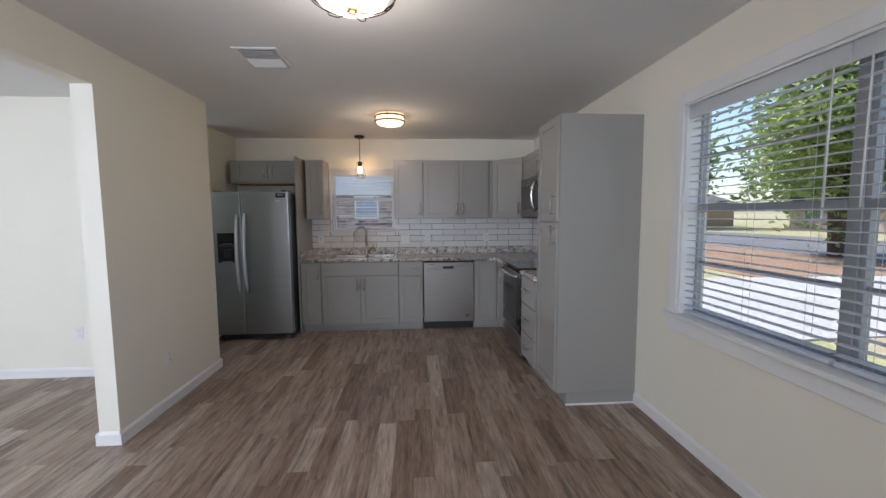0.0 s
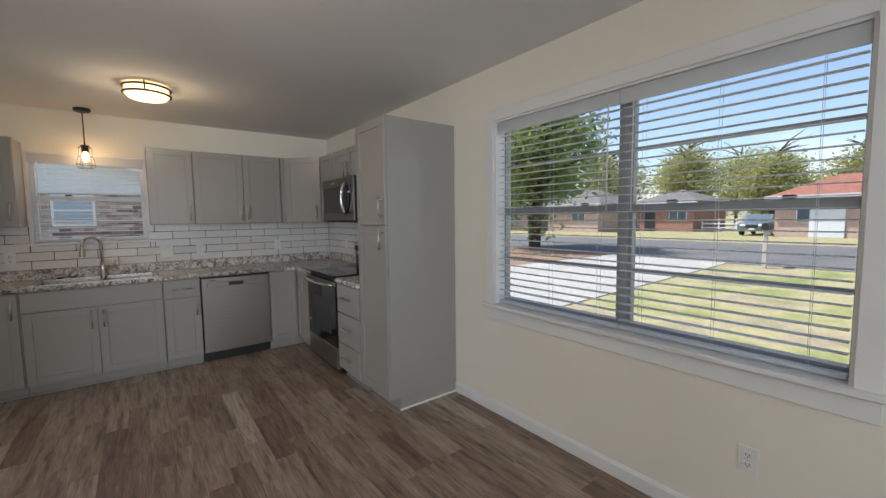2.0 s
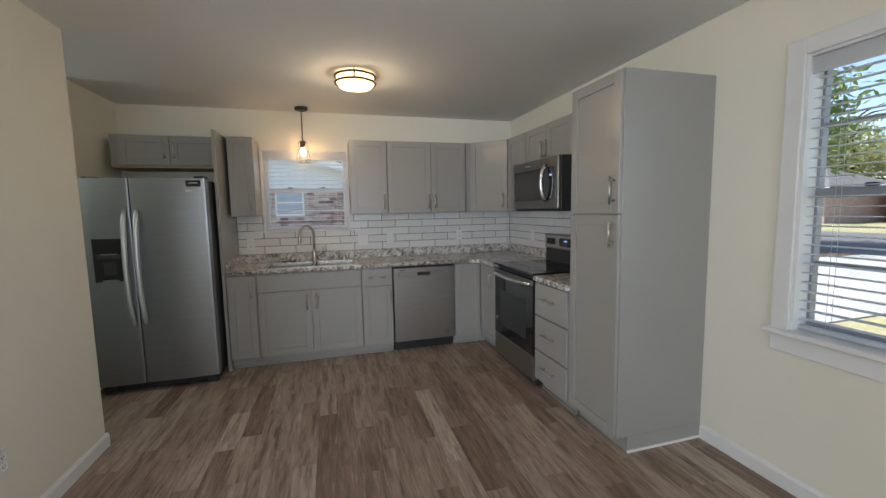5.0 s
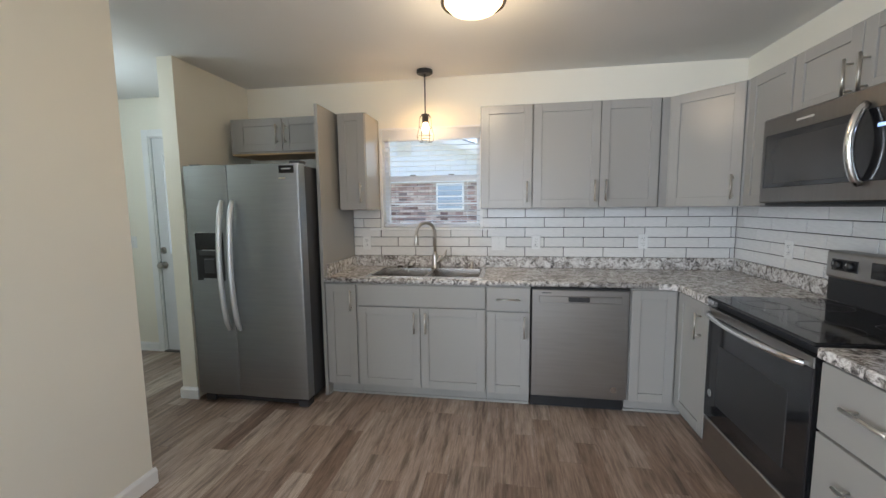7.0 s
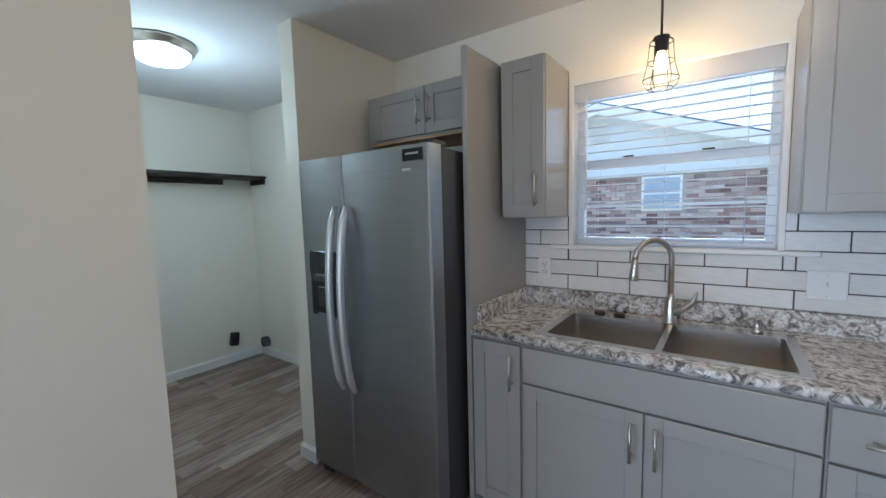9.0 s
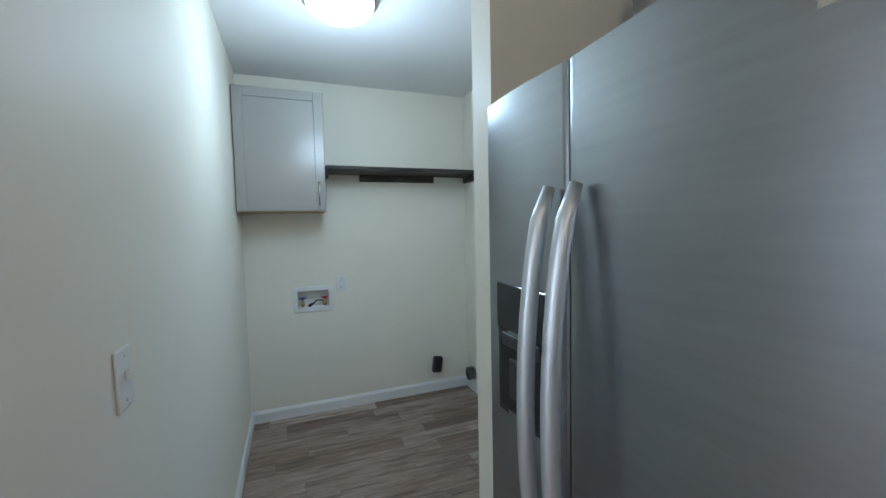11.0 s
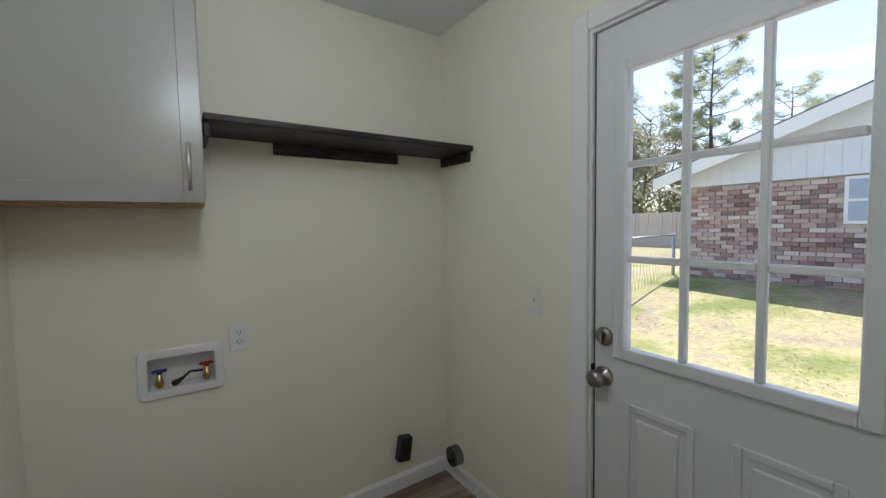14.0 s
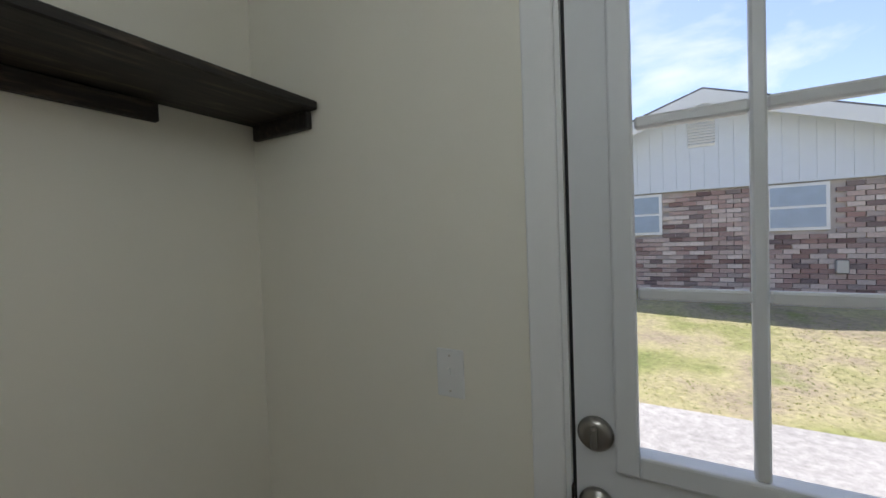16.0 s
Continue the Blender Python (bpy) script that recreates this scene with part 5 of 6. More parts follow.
make_ground()
solo("driveway", prism([(3.6, 5.0), (14.6, 5.4), (14.6, 9.2), (3.6, 9.6)], GZ - .05, GZ + .02), M_CONC, "pale concrete driveway to the street", "driveway", kind="structure")
solo("road", prism([(14.6, -120), (25.0, -120), (25.0, 140), (14.6, 140)], GZ - .05, GZ + .016), M_ASPH, "grey worn asphalt street", "road", kind="structure")
solo("straw_bed", prism([(8.5, 9.4), (14.4, 9.3), (14.5, 22), (8.0, 22)], GZ - .05, GZ + .024), M_STRAW, "reddish pine straw under the trees", "ground", kind="structure")
solo("patio_slab", prism([(-6.0, YL + .14), (2.5, YL + .14), (2.5, 9.12), (-6.0, 9.22)], GZ - .05, GZ + .03), M_CONC, "pale cracked concrete slab outside the back door", "pavement", kind="structure")


def tree(loc, label, height, trunk_r, crown_r, crown_z, leaf_mat, leaves, leaf, seed, stems=1, squash=1.0, clump=0.35):
    rng = random.Random(seed)
    t = thing("tree", loc, label, "tree")
    base = Vector(loc)
    bm = bmesh.new()
    tips = []
    for s in range(stems):
        a = 2 * math.pi * s / max(1, stems) + rng.random()
        lean = .10 if stems > 1 else .02
        pts, rr = [], []
        for k in range(7):
            h = height * .85 * k / 6
            pts.append(base + Vector((math.cos(a) * h * lean + rng.uniform(-.05, .05) * k * .3, math.sin(a) * h * lean + rng.uniform(-.05, .05) * k * .3, h - .05)))
            rr.append(trunk_r * (1.25 if k == 0 else 1 - .13 * k) / (1 if stems == 1 else 1.4))
        add_tube(bm, pts, rr, 9)
        for k in range(10):
            p = pts[2 + k % 5]
            b = rng.uniform(0, 2 * math.pi)
            L = crown_r * rng.uniform(.5, .85)
            e = p + Vector((math.cos(b) * L, math.sin(b) * L, L * rng.uniform(.2, .7)))
            m = (p + e) / 2 + Vector((0, 0, .1 * L))
            add_tube(bm, [p, m, e], [trunk_r * .35, trunk_r * .22, trunk_r * .06], 6)
            tips += [m, e]
    part("trunk", bm, M_BARK, t)
    # clumps of leaves round limb tips and inside an uneven crown
    centre = base + Vector((0, 0, crown_z))
    half = (height - crown_z)
    nc = max(20, int(leaves / 45))
    clumps = []
    for k in range(nc):
        while True:
            v = Vector((rng.uniform(-1, 1), rng.uniform(-1, 1), rng.uniform(-1, 1)))
            if .25 < v.length < 1:
                break
        lob = .72 + .38 * noise.noise((v.x * 2.1 + seed, v.y * 2.1, v.z * 2.1))
        clumps.append(centre + Vector((v.x * crown_r * lob, v.y * crown_r * lob, v.z * half * squash * lob)))
    verts, faces = [], []
    for k in range(leaves):
        c = clumps[rng.randrange(nc)]
        p = c + Vector((rng.gauss(0, 1), rng.gauss(0, 1), rng.gauss(0, .8))) * crown_r * clump * .42
        u = Vector((rng.gauss(0, 1), rng.gauss(0, 1), rng.gauss(0, .6))).normalized()
        w = u.orthogonal().normalized()
        w = (w + u.cross(w) * rng.uniform(-1, 1)).normalized()
        s = leaf * rng.uniform(.6, 1.3)
        i = len(verts)
        verts += [p - u * s, p + w * s * .42, p + u * s, p - w * s * .42]
        faces.append((i, i + 1, i + 2, i + 3))
    me = bpy.data.meshes.new("crown")
    me.from_pydata([tuple(v) for v in verts], [], faces)
    me.materials.append(leaf_mat)
    part("crown", me, leaf_mat, t)
    return t


tree((14.9, 13.2, GZ), "large glossy green tree with a forked trunk", 9.5, .30, 3.9, 5.0, M_LEAF, 11000, .15, 3, 3, .95, .26)
tree((44, 26, GZ), "pale green tree behind the far houses", 9.5, .3, 4.6, 5.2, M_LEAF2, 8000, .19, 5, 2)
tree((50, 20, GZ), "tall thin-leaved tree in the distance", 10.6, .3, 4.0, 5.6, M_LEAF2, 8000, .19, 6, 2)
tree((50, 12.5, GZ), "yellow-green tree behind the far houses", 8.6, .3, 3.4, 4.6, M_LEAF2, 8000, .19, 7, 2)
tree((56, 7, GZ), "yellow-green tree in the distance", 8.6, .3, 4.2, 4.6, M_LEAF2, 8000, .2, 8, 2)
for n, (tx, ty, th) in enumerate(((62, 15, 10), (60, 25, 11), (64, 4, 9.5), (66, 20, 11.5), (62, -4, 9))):
    tree((tx, ty, GZ), "hazy autumn tree in the far woods", th, .25, 4.6, th * .52, M_LEAF2, 6000, .2, 70 + n, 2, 1.0, .34)
tree((36, 34, GZ), "dark green tree behind the far houses", 14, .3, 7, 7, M_LEAF, 5000, .40, 9)
tree((50, 40, GZ), "dark green tree in the distance", 15, .3, 8, 8, M_LEAF, 4500, .45, 10)
tree((26, 42, GZ), "dark green tree beside the street", 13, .3, 7, 7, M_LEAF, 4500, .40, 11)


def pine(loc, label, height, trunk_r, spread, first, needles, seed):
    """A tall pine: bare lower trunk, tiers of upswept limbs, open needle tufts near their ends."""
    rng = random.Random(seed)
    t = thing("pine_tree", loc, label, "tree")
    base = Vector(loc)
    bm = bmesh.new()
    sway = [Vector((.12 * math.sin(k * .9 + seed), .12 * math.cos(k * 1.1 + seed), 0)) for k in range(9)]
    line = [base + sway[k] + Vector((0, 0, height * k / 8 - .05)) for k in range(9)]
    add_tube(bm, line, [trunk_r * (1.2 if k == 0 else 1 - .115 * k) for k in range(9)], 9)
    tufts = []
    for k in range(30):
        f = first + (1 - first) * (k + rng.uniform(-.4, .4)) / 30
        f = min(.985, max(first, f))
        i = min(7, int(f * 8))
        p = line[i].lerp(line[i + 1], f * 8 - i)
        reach = spread * (.35 + .65 * math.sin(math.pi * min(1, (1.05 - f) / (1.05 - first)) ** .8)) * rng.uniform(.45, 1.1)
        a = k * 2.4 + rng.uniform(-.5, .5)
        d = Vector((math.cos(a), math.sin(a), 0))
        m = p + d * reach * .5 + Vector((0, 0, reach * rng.uniform(.0, .2)))
        e = p + d * reach + Vector((0, 0, reach * rng.uniform(.1, .45)))
        add_tube(bm, [p, m, e], [trunk_r * .22 * (1.2 - f * .6), trunk_r * .13, trunk_r * .04], 5)
        for j in range(5):
            c = m.lerp(e, rng.uniform(.1, 1.05)) + Vector((rng.gauss(0, .22), rng.gauss(0, .22), rng.gauss(.12, .14)))
            tufts.append((c, rng.uniform(.22, .46)))
    part("trunk", bm, M_BARK, t)
    verts, faces = [], []
    for k in range(needles):
        c, r = tufts[k % len(tufts)]
        d = Vector((rng.gauss(0, 1), rng.gauss(0, 1), rng.gauss(.25, .7))).normalized()
        p = c + d * r * rng.uniform(.1, .8)
        w = d.orthogonal().normalized() * .017
        L = rng.uniform(.14, .26)
        i = len(verts)
        verts += [p - w, p + w, p + d * L]
        faces.append((i, i + 1, i + 2))
    me = bpy.data.meshes.new("crown")
    me.from_pydata([tuple(v) for v in verts], [], faces)
    me.materials.append(M_PINE)
    part("crown", me, M_PINE, t)


pine((-13.2, 33.0, GZ), "tall pine with open needle clumps", 12.3, .20, 2.9, .38, 15000, 12)
pine((-14.8, 33.6, GZ), "tall slender pine behind the fence", 12.0, .17, 2.3, .42, 11000, 13)
pine((-10.2, 36.0, GZ), "pine showing above the neighbour's roof", 9.6, .18, 2.6, .35, 10000, 14)
pine((-21.5, 36.0, GZ), "tall pine among the woods behind the fence", 14.0, .20, 2.8, .40, 12000, 18)
for n, (tx, ty, th, tr) in enumerate(((-16.8, 31, 9.6, 2.6), (-19.0, 30.5, 11.0, 3.0), (-21.8, 31.5, 11.2, 3.2), (-25.5, 32, 10.5, 3.4), (-30, 31, 11, 3.8), (-17.6, 36, 10.5, 3.4))):
    tree((tx, ty, GZ), "thin-leaved grey-green tree in woods behind the fence", th, .13, tr, th * .56, M_WOODS, 6500, .105, 30 + n, 2, 1.0, .30)
for n, (tx, ty, th, tr) in enumerate(((-15.2, 26, 4.2, 2.2), (-18.5, 26.5, 4.8, 2.6), (-22.5, 26, 5.2, 2.8), (-27, 26, 5.5, 3.2), (-12.2, 27, 3.8, 2.0))):
    tree((tx, ty, GZ), "low dark shrubby tree along the fence", th, .10, tr, th * .5, M_SHRUB, 5200, .10, 50 + n, 2, 1.0, .30)


def far_house(x, y0, y1, depth, wall_h, ridge, mat, roof, label, gable_front=False):
    """A low house whose long side faces the street (towards -x)."""
    h = thing("house", (x + depth / 2, (y0 + y1) / 2, GZ), label, "house")
    part("wall", box(x, x + depth, y0, y1, GZ, GZ + wall_h), mat, h)
    o = .5
    bm = bmesh.new()
    z0, z1 = GZ + wall_h + .004, GZ + ridge
    a = [bm.verts.new(p) for p in ((x - o, y0 - o, z0), (x + depth + o, y0 - o, z0), (x + depth + o, y1 + o, z0), (x - o, y1 + o, z0))]
    r = [bm.verts.new(p) for p in ((x + depth / 2, y0 + depth * .3, z1), (x + depth / 2, y1 - depth * .3, z1))]
    bm.faces.new(a[::-1])
    bm.faces.new((a[0], a[1], r[0]))
    bm.faces.new((a[2], a[3], r[1]))
    bm.faces.new((a[1], a[2], r[1], r[0]))
    bm.faces.new((a[3], a[0], r[0], r[1]))
    bmesh.ops.recalc_face_normals(bm, faces=bm.faces[:])
    part("roof", bm, roof, h)
    part("fascia", box(x - o - .03, x - o - .002, y0 - o, y1 + o, z0 - .12, z0 + .06), M_SIDING, h)
    n = max(2, int((y1 - y0) / 3.2))
    for k in range(n):
        yc = y0 + (y1 - y0) * (k + .5) / n
        if k == n // 2:
            part("door", box(x - .05, x - .002, yc - .5, yc + .5, GZ, GZ + 2.05, .01), M_DARKSTEEL, h)
        else:
            w = part("window", box(x - .06, x - .002, yc - .75, yc + .75, GZ + .95, GZ + 2.1, .01), M_SIDING, h)
            for s in (-1, 1):
                part("pane", box(x - .075, x - .061, yc + s * .36 - .33, yc + s * .36 + .33, GZ + 1.0, GZ + 2.05), M_DARKPANE, w)
    return h


far_house(34, 21.5, 34, 8, 2.6, 4.2, M_PALEBRICK, M_ROOF, "low pale brick house with a grey roof")
far_house(39, 15.4, 20.4, 8, 2.7, 4.0, M_REDBRICK, M_ROOF, "low dark red brick house with a grey roof")
far_house(33.5, -6.0, 8.5, 8, 2.6, 4.1, M_PALEBRICK, M_ROOFRED, "low pink brick house with a red roof")
far_house(30, 45, 60, 8, 2.6, 4.6, M_PALEBRICK, M_ROOF, "low pale brick house down the street")
part("garage_door", box(33.40, 33.47, 5.2, 6.8, GZ, GZ + 2.1, .02), M_SIDING, bpy.data.objects["house.002"], "white garage door")


def mailbox(x, y):
    m = thing("mailbox", (x, y, GZ), "dark mailbox on a wooden post by the street", "mailbox")
    part("post", box(x - .05, x + .05, y - .05, y + .05, GZ, GZ + 1.05, .008), M_FENCE, m)
    part("arm", box(x - .08, x + .30, y - .04, y + .04, GZ + .92, GZ + 1.0, .006), M_FENCE, m)
    bm = bmesh.new()
    prof = [(-.09, 0), (.09, 0), (.09, .12)] + [(.09 * math.cos(a), .12 + .09 * math.sin(a)) for a in (math.pi * k / 8 for k in range(1, 8))] + [(-.09, .12)]
    rows = [[bm.verts.new((xx, y + a, GZ + 1.06 + b)) for a, b in prof] for xx in (x - .12, x + .38)]
    for k in range(len(prof)):
        j = (k + 1) % len(prof)
        bm.faces.new((rows[0][k], rows[0][j], rows[1][j], rows[1][k]))
    bm.faces.new(rows[0])
    bm.faces.new(rows[1][::-1])
    bmesh.ops.recalc_face_normals(bm, faces=bm.faces[:])
    part("box", bm, M_BLACK, m)


mailbox(14.0, 4.35)


def car(x, y):
    """A parked car, its nose towards the street."""
    c = thing("car", (x, y, GZ), "blue-grey parked car on the far driveway", "car")
    prof = [(-2.2, .35), (2.2, .35), (2.25, .85), (1.2, .98), (.65, 1.48), (-1.1, 1.50), (-1.6, 1.0), (-2.2, .92)]
    bm = bmesh.new()
    rows = [[bm.verts.new((x - a, y + s, GZ + b)) for a, b in prof] for s in (-.85, .85)]
    n = len(prof)
    for k in range(n):
        bm.faces.new((rows[0][k], rows[0][(k + 1) % n], rows[1][(k + 1) % n], rows[1][k]))
    bm.faces.new(rows[0][::-1])
    bm.faces.new(rows[1])
    bmesh.ops.recalc_face_normals(bm, faces=bm.faces[:])
    bmesh.ops.bevel(bm, geom=bm.edges[:], offset=.06, segments=2, profile=.5, affect="EDGES")
    part("body", bm, M_CARPAINT, c)
    slope = Matrix.Translation((x - .925, y, GZ + 1.23)) @ pose(0, 0, 0, 0, -42, 0)
    part("windscreen", box(-.30, .30, -.68, .68, -.005, .02, .004, slope), M_DARKPANE, c)
    for s in (-1, 1):
        bm = prism([(0, 0), (1.0, 0), (.62, .36), (-.9, .36), (-1.15, 0)], 0, .02)
        for v in bm.verts:
            v.co = Vector((x - v.co.x, y + s * (.848 + v.co.z), GZ + 1.03 + v.co.y))
        bmesh.ops.recalc_face_normals(bm, faces=bm.faces[:])
        part("side_window", bm, M_DARKPANE, c)
        part("headlight", box(x - 2.27, x - 2.20, y + s * .52 - .16, y + s * .52 + .16, GZ + .66, GZ + .80, .02), M_SIDING, c)
        for xx in (-1.35, 1.35):
            w = part("wheel", lathe([(.33, -.10), (.34, 0), (.33, .10)], (x + xx, y + s * .80, GZ + .34), (0, 1, 0), 20), M_RUBBER_SHADE, c)
            part("rim", lathe([(.20, s * .105), (.18, s * .115), (.05, s * .11)], (x + xx, y + s * .80, GZ + .34), (0, 1, 0), 16), M_GALV, w)
    part("grille", box(x - 2.265, x - 2.20, y - .34, y + .34, GZ + .56, GZ + .76, .01), M_BLACK, c)
    part("number_plate", box(x - 2.275, x - 2.20, y - .15, y + .15, GZ + .42, GZ + .52, .004), M_PLASTIC, c)


car(36.0, 9.8)


def white_fence(x, y0, y1):
    f = thing("yard_fence", (x, (y0 + y1) / 2, GZ), "low white rail fence in the distance", "fence")
    n = int((y1 - y0) / 1.2)
    for k in range(n + 1):
        y = y0 + (y1 - y0) * k / n
        part("post", box(x - .05, x + .05, y - .05, y + .05, GZ, GZ + 1.15), M_SIDING, f)
    for z in (.35, .7, 1.05):
        part("rail", box(x - .075, x - .052, y0, y1, GZ + z - .05, GZ + z + .05), M_SIDING, f)


white_fence(40.0, 11.2, 15.0)


# neighbour's house seen through the back door and over the sink
NY, NX0, NX1, NZ0, NZ1 = 13.4, -5.77, 6.6, .30, 2.07
NXC, NZP = -2.2, 3.55


def neighbour():
    h = thing("neighbour_house", (NXC, NY + 3, NZ0), "single-storey brick house with white siding gable", "house")
    part("wall", box(NX0, NX1, NY + .045, NY + 6, GZ, NZ1), M_MORTAR, h)
    bm = bmesh.new()      # gable above the brick, boards upright
    ridge = NZP

    def roof_z(x):
        return ridge - abs(x - NXC) * .34
    x = NX0 - .0
    while x < NX1:
        xb = min(x + .20, NX1)
        za, zb = roof_z(x), roof_z(xb - .002)
        if max(za, zb) > NZ1:
            vs = [bm.verts.new(p) for p in ((x, NY - .05, NZ1), (xb - .002, NY - .05, NZ1), (xb - .002, NY - .05, max(NZ1 + .01, zb)), (x, NY - .05, max(NZ1 + .01, za)))]
            vb = [bm.verts.new(v.co + Vector((0, .10, 0))) for v in vs]
            bm.faces.new(vs)
            for k in range(4):
                bm.faces.new((vs[k], vb[k], vb[(k + 1) % 4], vs[(k + 1) % 4]))
        x = xb
    part("gable_siding", bm, M_SIDING, h, "white vertical board siding")
    for s in (-1, 1):
        xe = NX0 - .42 if s < 0 else NX1 + .5
        ze = roof_z(xe)
        for nm, y0, y1, d0, d1, mm in (("roof", NY - .42, NY + 6.3, .0, .10, M_ROOF), ("rake_board", NY - .46, NY - .425, -.16, .06, M_TRIM), ("soffit", NY - .42, NY - .06, -.05, -.01, M_SIDING)):
            bm = bmesh.new()
            vs = [bm.verts.new(p) for p in ((NXC, y0, ridge + d0), (xe, y0, ze + d0), (xe, y1, ze + d0), (NXC, y1, ridge + d0), (NXC, y0, ridge + d1), (xe, y0, ze + d1), (xe, y1, ze + d1), (NXC, y1, ridge + d1))]
            for q in ((3, 2, 1, 0), (4, 5, 6, 7), (0, 1, 5, 4), (1, 2, 6, 5), (2, 3, 7, 6), (3, 0, 4, 7)):
                bm.faces.new([vs[i] for i in q])
            bmesh.ops.recalc_face_normals(bm, faces=bm.faces[:])
            part(nm, bm, mm, h)
    v = part("gable_vent", box(-2.40, -2.02, NY - .075, NY - .051, 2.78, 3.26, .006), M_TRIM, h, "white louvred gable vent")
    for k in range(9):
        part("louvre", box(-.19, .19, -.02, .02, -.003, .003, 0, pose(-2.21, NY - .085, 2.83 + .047 * k, 40, 0, 0)), M_SLAT, v)
    for a, b in ((-3.54, -2.80), (-1.37, -.62), (3.0, 4.0)):
        w = part("window", box(a, b, NY - .02, NY + .044, 1.33, 2.05, .006), M_TRIM, h)
        part("pane", box(a + .05, b - .05, NY - .026, NY - .021, 1.38, 1.67), M_BLINDPANE, w)
        part("pane", box(a + .05, b - .05, NY - .026, NY - .021, 1.71, 2.00), M_BLINDPANE, w)
    part("meter_box", box(-.58, -.44, NY - .09, NY - .001, .68, .88, .01), M_GALV, h)
    part("downpipe", tube([(NX0 - .03, NY + .2, 1.9), (NX0 - .2, NY + .2, 2.0), (NX0 - .5, NY + .2, 2.15)], .035, 8), M_TRIM, h)
    return h


NEIGHBOUR = neighbour()


def side_fences():
    f = thing("chain_fence", (-7.5, 11.5, .1), "low galvanised chain-link fence", "fence")
    pts = [(-5.95, 13.3), (-5.75, 11.25), (-8.2, 11.0), (-11, 10.8)]
    for x, y in pts:
        part("post", tube([(x, y, -.1), (x, y, 1.18)], .032, 8), M_GALV, f)
    for (xa, ya), (xb, yb) in zip(pts, pts[1:]):
        part("top_rail", tube([(xa, ya, 1.14), (xb, yb, 1.14)], .02, 6), M_GALV, f)
        bm = bmesh.new()
        n = 16
        for k in range(n):
            for s in (0, 1):
                a, b = (k + s) / n, (k + 1 - s) / n
                add_tube(bm, [(xa + (xb - xa) * a, ya + (yb - ya) * a, .18), (xa + (xb - xa) * b, ya + (yb - ya) * b, 1.12)], .002, 3, False)
        part("mesh", bm, M_GALV, f)
    w = thing("board_fence", (-16, 22, .2), "weathered upright board fence", "fence")
    me = mesh_of("board", box(-.068, .068, -.01, .01, 0, 1.75), M_FENCE)
    for k in range(110):
        piece("board", me, w, pose(-24 + .145 * k, 22 + .02 * math.sin(k * 1.7), .05 + .02 * math.sin(k * 2.3), 0, 0, 0))
    part("rail", box(-24, -8, 22.02, 22.06, .5, .6), M_FENCE, w)


side_fences()


def grass_tufts():
    rng = random.Random(21)
    verts, faces = [], []
    for k in range(16000):
        x, y = rng.uniform(-8.5, 3.5), rng.uniform(9.2, 13.3)
        if noise.noise((x * .55, y * .75, 3.0)) < -.05 and rng.random() < .8:
            continue
        z = ground_z(x, y)
        a, h, b = rng.uniform(0, 6.28), rng.uniform(.010, .028), rng.uniform(.004, .008)
        i = len(verts)
        dx, dy = math.cos(a), math.sin(a)
        verts += [(x - dx * b, y - dy * b, z + .002), (x + dx * b, y + dy * b, z + .002), (x - dy * h * 1.5, y + dx * h * 1.5, z + .004 + h * .3)]
        faces.append((i, i + 1, i + 2))
    me = bpy.data.meshes.new("grass_tufts")
    me.from_pydata(verts, [], faces)
    me.materials.append(M_BLADE)
    tagged(new("grass_tufts", me), "uneven tufts of green and straw grass", "grass", kind="stuff")


grass_tufts()


# ---- pieces: wall tiles, floor planks, bricks ----
def tile_field(name, M, u0, u1, z0, z1, holes, label):
    """Rows of long tiles on a wall face; holes are (u0, u1, v0, v1) left free."""
    s = thing(name, M @ Vector(((u0 + u1) / 2, z0, 0)), label, "tiles", kind="structure")
    bm = bmesh.new()
    cuts = sorted({u0, u1, *(h[0] for h in holes), *(h[1] for h in holes)})
    for a, b in zip(cuts, cuts[1:]):
        top = z1
        for h in holes:
            if h[0] <= a < h[1]:
                top = min(top, h[2])
        raw_box(bm, a, b, z0, top, .0005, .0065, M)
    part("grout", bm, M_GROUT, s)
    L, H, j = .305, .0752, .0046
    cache = {}

    def lay(a, b, v0, v1):
        if b - a < .012 or v1 - v0 < .01:
            return
        key = (round(b - a, 3), round(v1 - v0, 3))
        if key not in cache:
            cache[key] = mesh_of("tile", box(-key[0] / 2, key[0] / 2, -key[1] / 2, key[1] / 2, 0, .0105, .0018), M_TILE)
        piece("tile", cache[key], s, M @ pose((a + b) / 2, (v0 + v1) / 2, .0005 + random.uniform(-.0003, .0005), random.uniform(-.25, .25), random.uniform(-.2, .2), 0))
    v, row = z0 + j / 2, 0
    while v < z1 - .01:
        vt = min(v + H, z1)
        u = u0 - L * (.5 if row % 2 else 0) - .06
        while u < u1:
            a, b = max(u, u0), min(u + L, u1)
            pieces = [(a, b)]
            for h in holes:
                if v < h[3] and vt > h[2]:
                    for p in pieces:
                        lay(max(p[0], h[0]), min(p[1], h[1]) - j, v, h[2] - .001)
                    pieces = [q for p in pieces for q in (((p[0], min(p[1], h[0])), (max(p[0], h[1]), p[1])))if q[1] - q[0] > .005]
            for p in pieces:
                lay(p[0], p[1] - j, v, vt)
            u += L
        v += H + j
        row += 1


tile_field("backsplash_north", face_m((0, YN, 0), N_FACE), -.836, XE - .013, .9915, UZ0 - .001, [(KX0 - .001, KX1 + .001, KZ0 - .019, 3)], "white subway tiles with dark grout behind the sink")
tile_field("backsplash_east", face_m((XE, 0, 0), E_FACE), -(YN - .001), -P1 - .003, .9915, UZ0 - .001, [], "white subway tiles with dark grout behind the range")


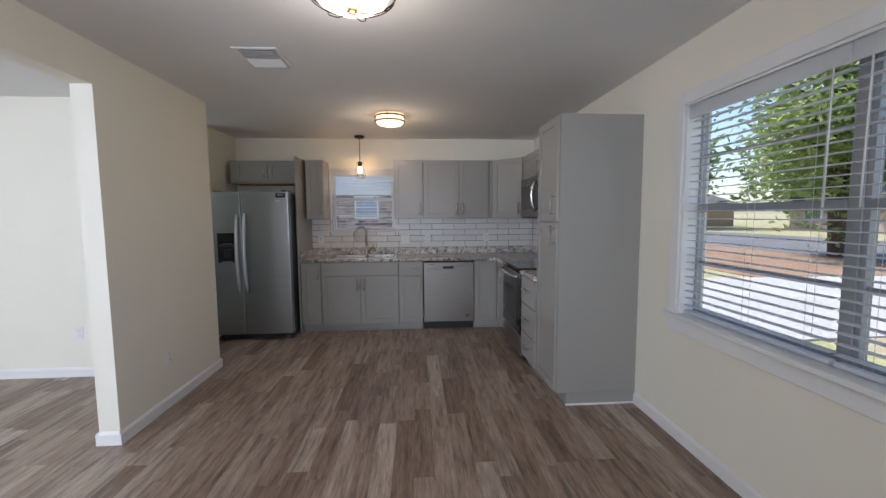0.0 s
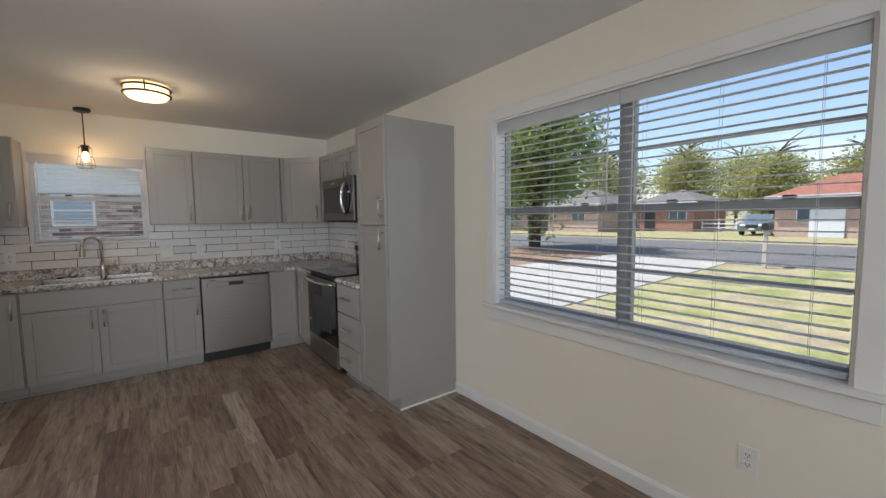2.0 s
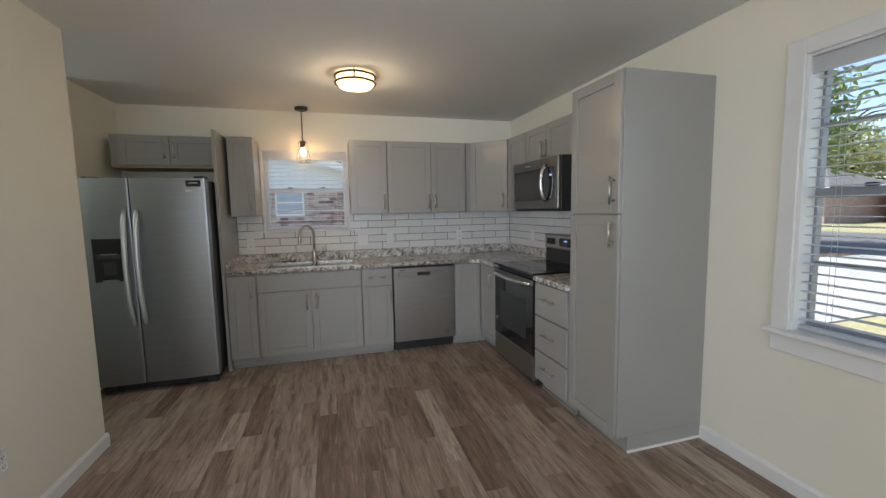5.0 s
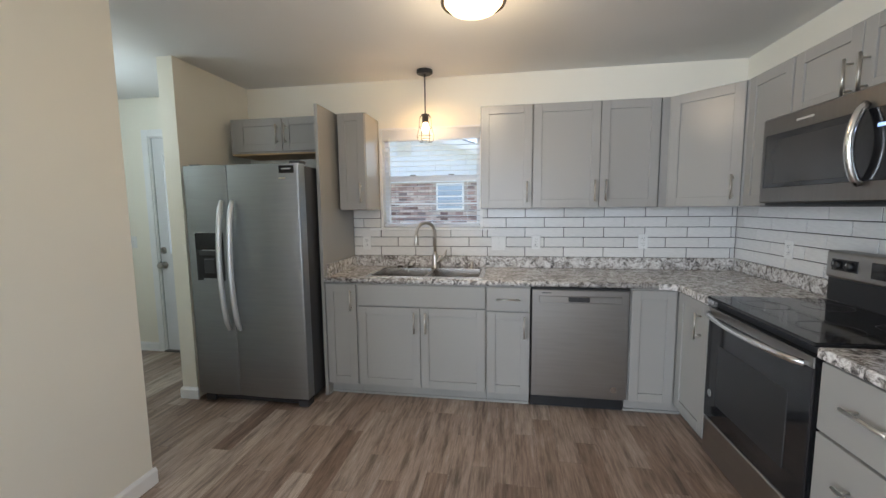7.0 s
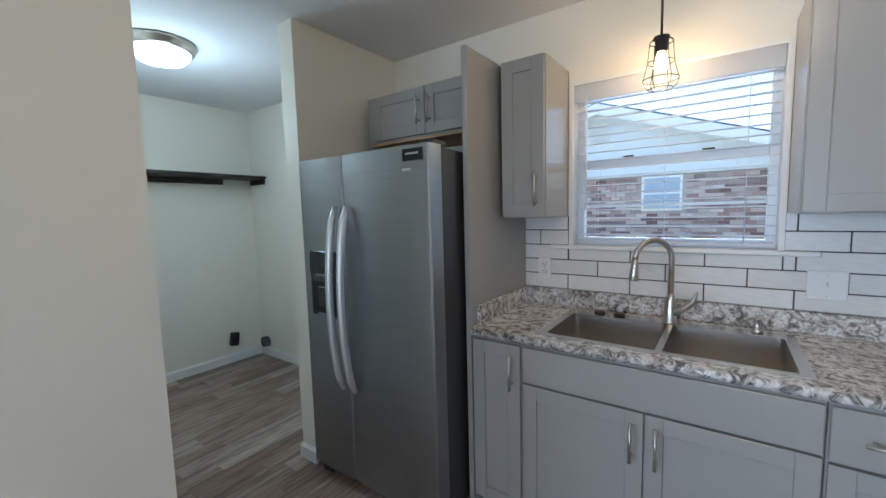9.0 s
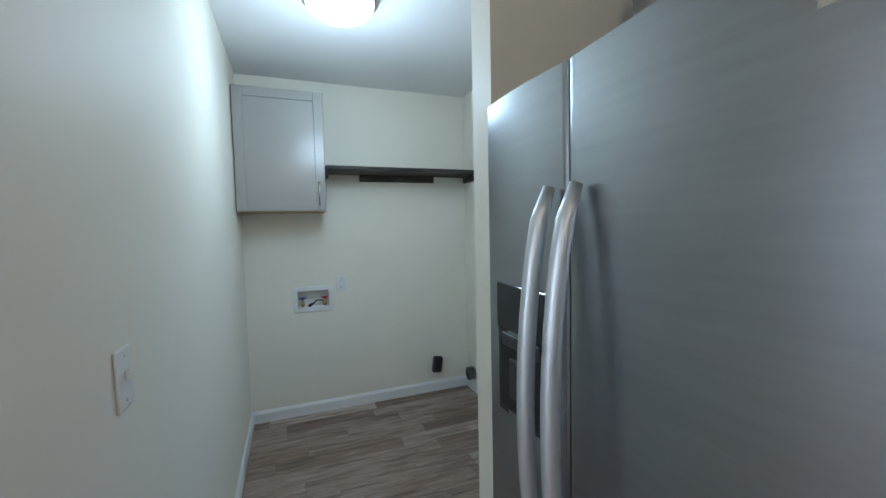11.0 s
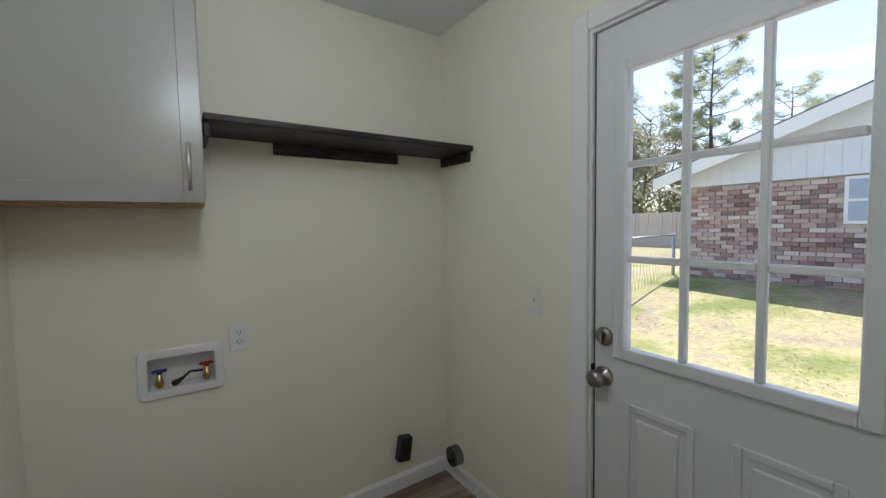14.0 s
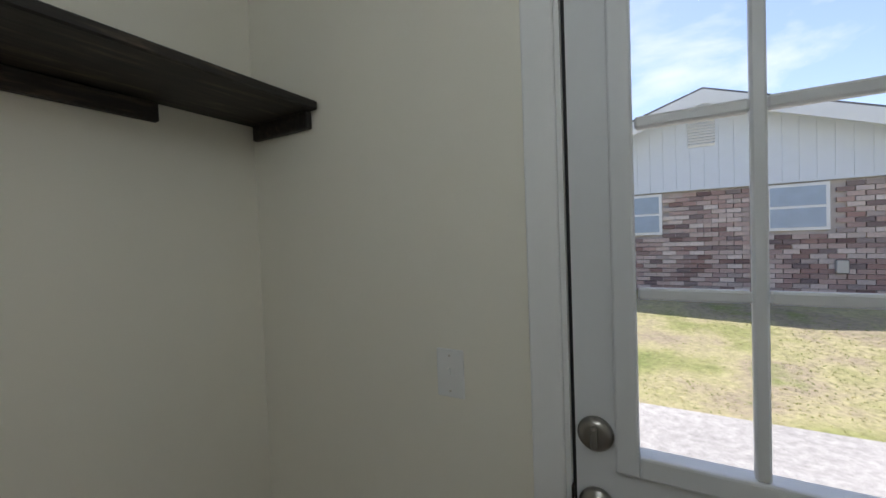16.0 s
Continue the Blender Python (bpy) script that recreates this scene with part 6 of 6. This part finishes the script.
def planks():
    rng = random.Random(4)
    fl = thing("floor", (0, 2, 0), "grey-brown wood-look vinyl plank floor", "floor", kind="structure")
    W = .118
    cache = {}
    rest = bmesh.new()
    n = 0
    x = XL + .01
    near = []
    while x < XE:
        y = YB - rng.uniform(0, .9)
        while y < YL + .1:
            L = rng.choice((.46, .61, .76, .92))
            a, b, c, d = max(y, YB), min(y + L, YL + .0), x, min(x + W, XE)
            y += L
            if c < XW - .05:
                b = min(b, YS - .1)
            if b - a < .03 or d - c < .02:
                continue
            if c > XA1 - .1 or (a > YS - .3 and c > XW - .15):
                near.append((c, d, a, b))
            else:
                raw_box(rest, c + .0004, d - .0004, a + .0005, b - .0005, -.004, 0)
        x += W
    near.sort(key=lambda q: (q[0] + q[1]) ** 2 * .02 + abs((q[2] + q[3]) / 2 - 4.0))
    for k, (c, d, a, b) in enumerate(near):
        if k < 300:
            key = (round(d - c, 3), round(b - a, 2))
            if key not in cache:
                cache[key] = mesh_of("plank", box(-key[0] / 2 + .0004, key[0] / 2 - .0004, -(b - a) / 2 + .0005, (b - a) / 2 - .0005, -.004, 0), M_FLOOR)
            piece("plank", cache[key], fl, pose((c + d) / 2, (a + b) / 2, 0))
        else:
            raw_box(rest, c + .0004, d - .0004, a + .0005, b - .0005, -.004, 0)
    tagged(part("planks", rest, M_FLOOR, fl), kind="stuff")


planks()


def neighbour_bricks():
    rng = random.Random(8)
    bw, bh, j = .195, .066, .010
    me = mesh_of("brick", box(-bw / 2, bw / 2, 0, .05, -bh / 2, bh / 2), M_BRICK)
    holes = ((-3.54, -2.80), (-1.37, -.62), (3.0, 4.0))
    rest = bmesh.new()
    n, row = 0, 0
    z = NZ0 - .16 + bh / 2
    while z < NZ1 - .02:
        x = NX0 + (bw / 2 if row % 2 else 0)
        while x < NX1:
            xc = x + bw / 2
            if not (1.30 < z < 2.07 and any(a - .08 < xc < b + .08 for a, b in holes)):
                o = rng.uniform(-.004, .004)
                if -3.6 < xc < -.2 and n < 300:
                    piece("brick", me, NEIGHBOUR, pose(xc, NY + o, z))
                    n += 1
                elif -5.7 < xc < 5:
                    raw_box(rest, xc - bw / 2, xc + bw / 2, NY + o, NY + .05, z - bh / 2, z + bh / 2)
            x += bw + j
        z += bh + j
        row += 1
    tagged(part("bricks", rest, M_BRICK, NEIGHBOUR), kind="stuff")


neighbour_bricks()
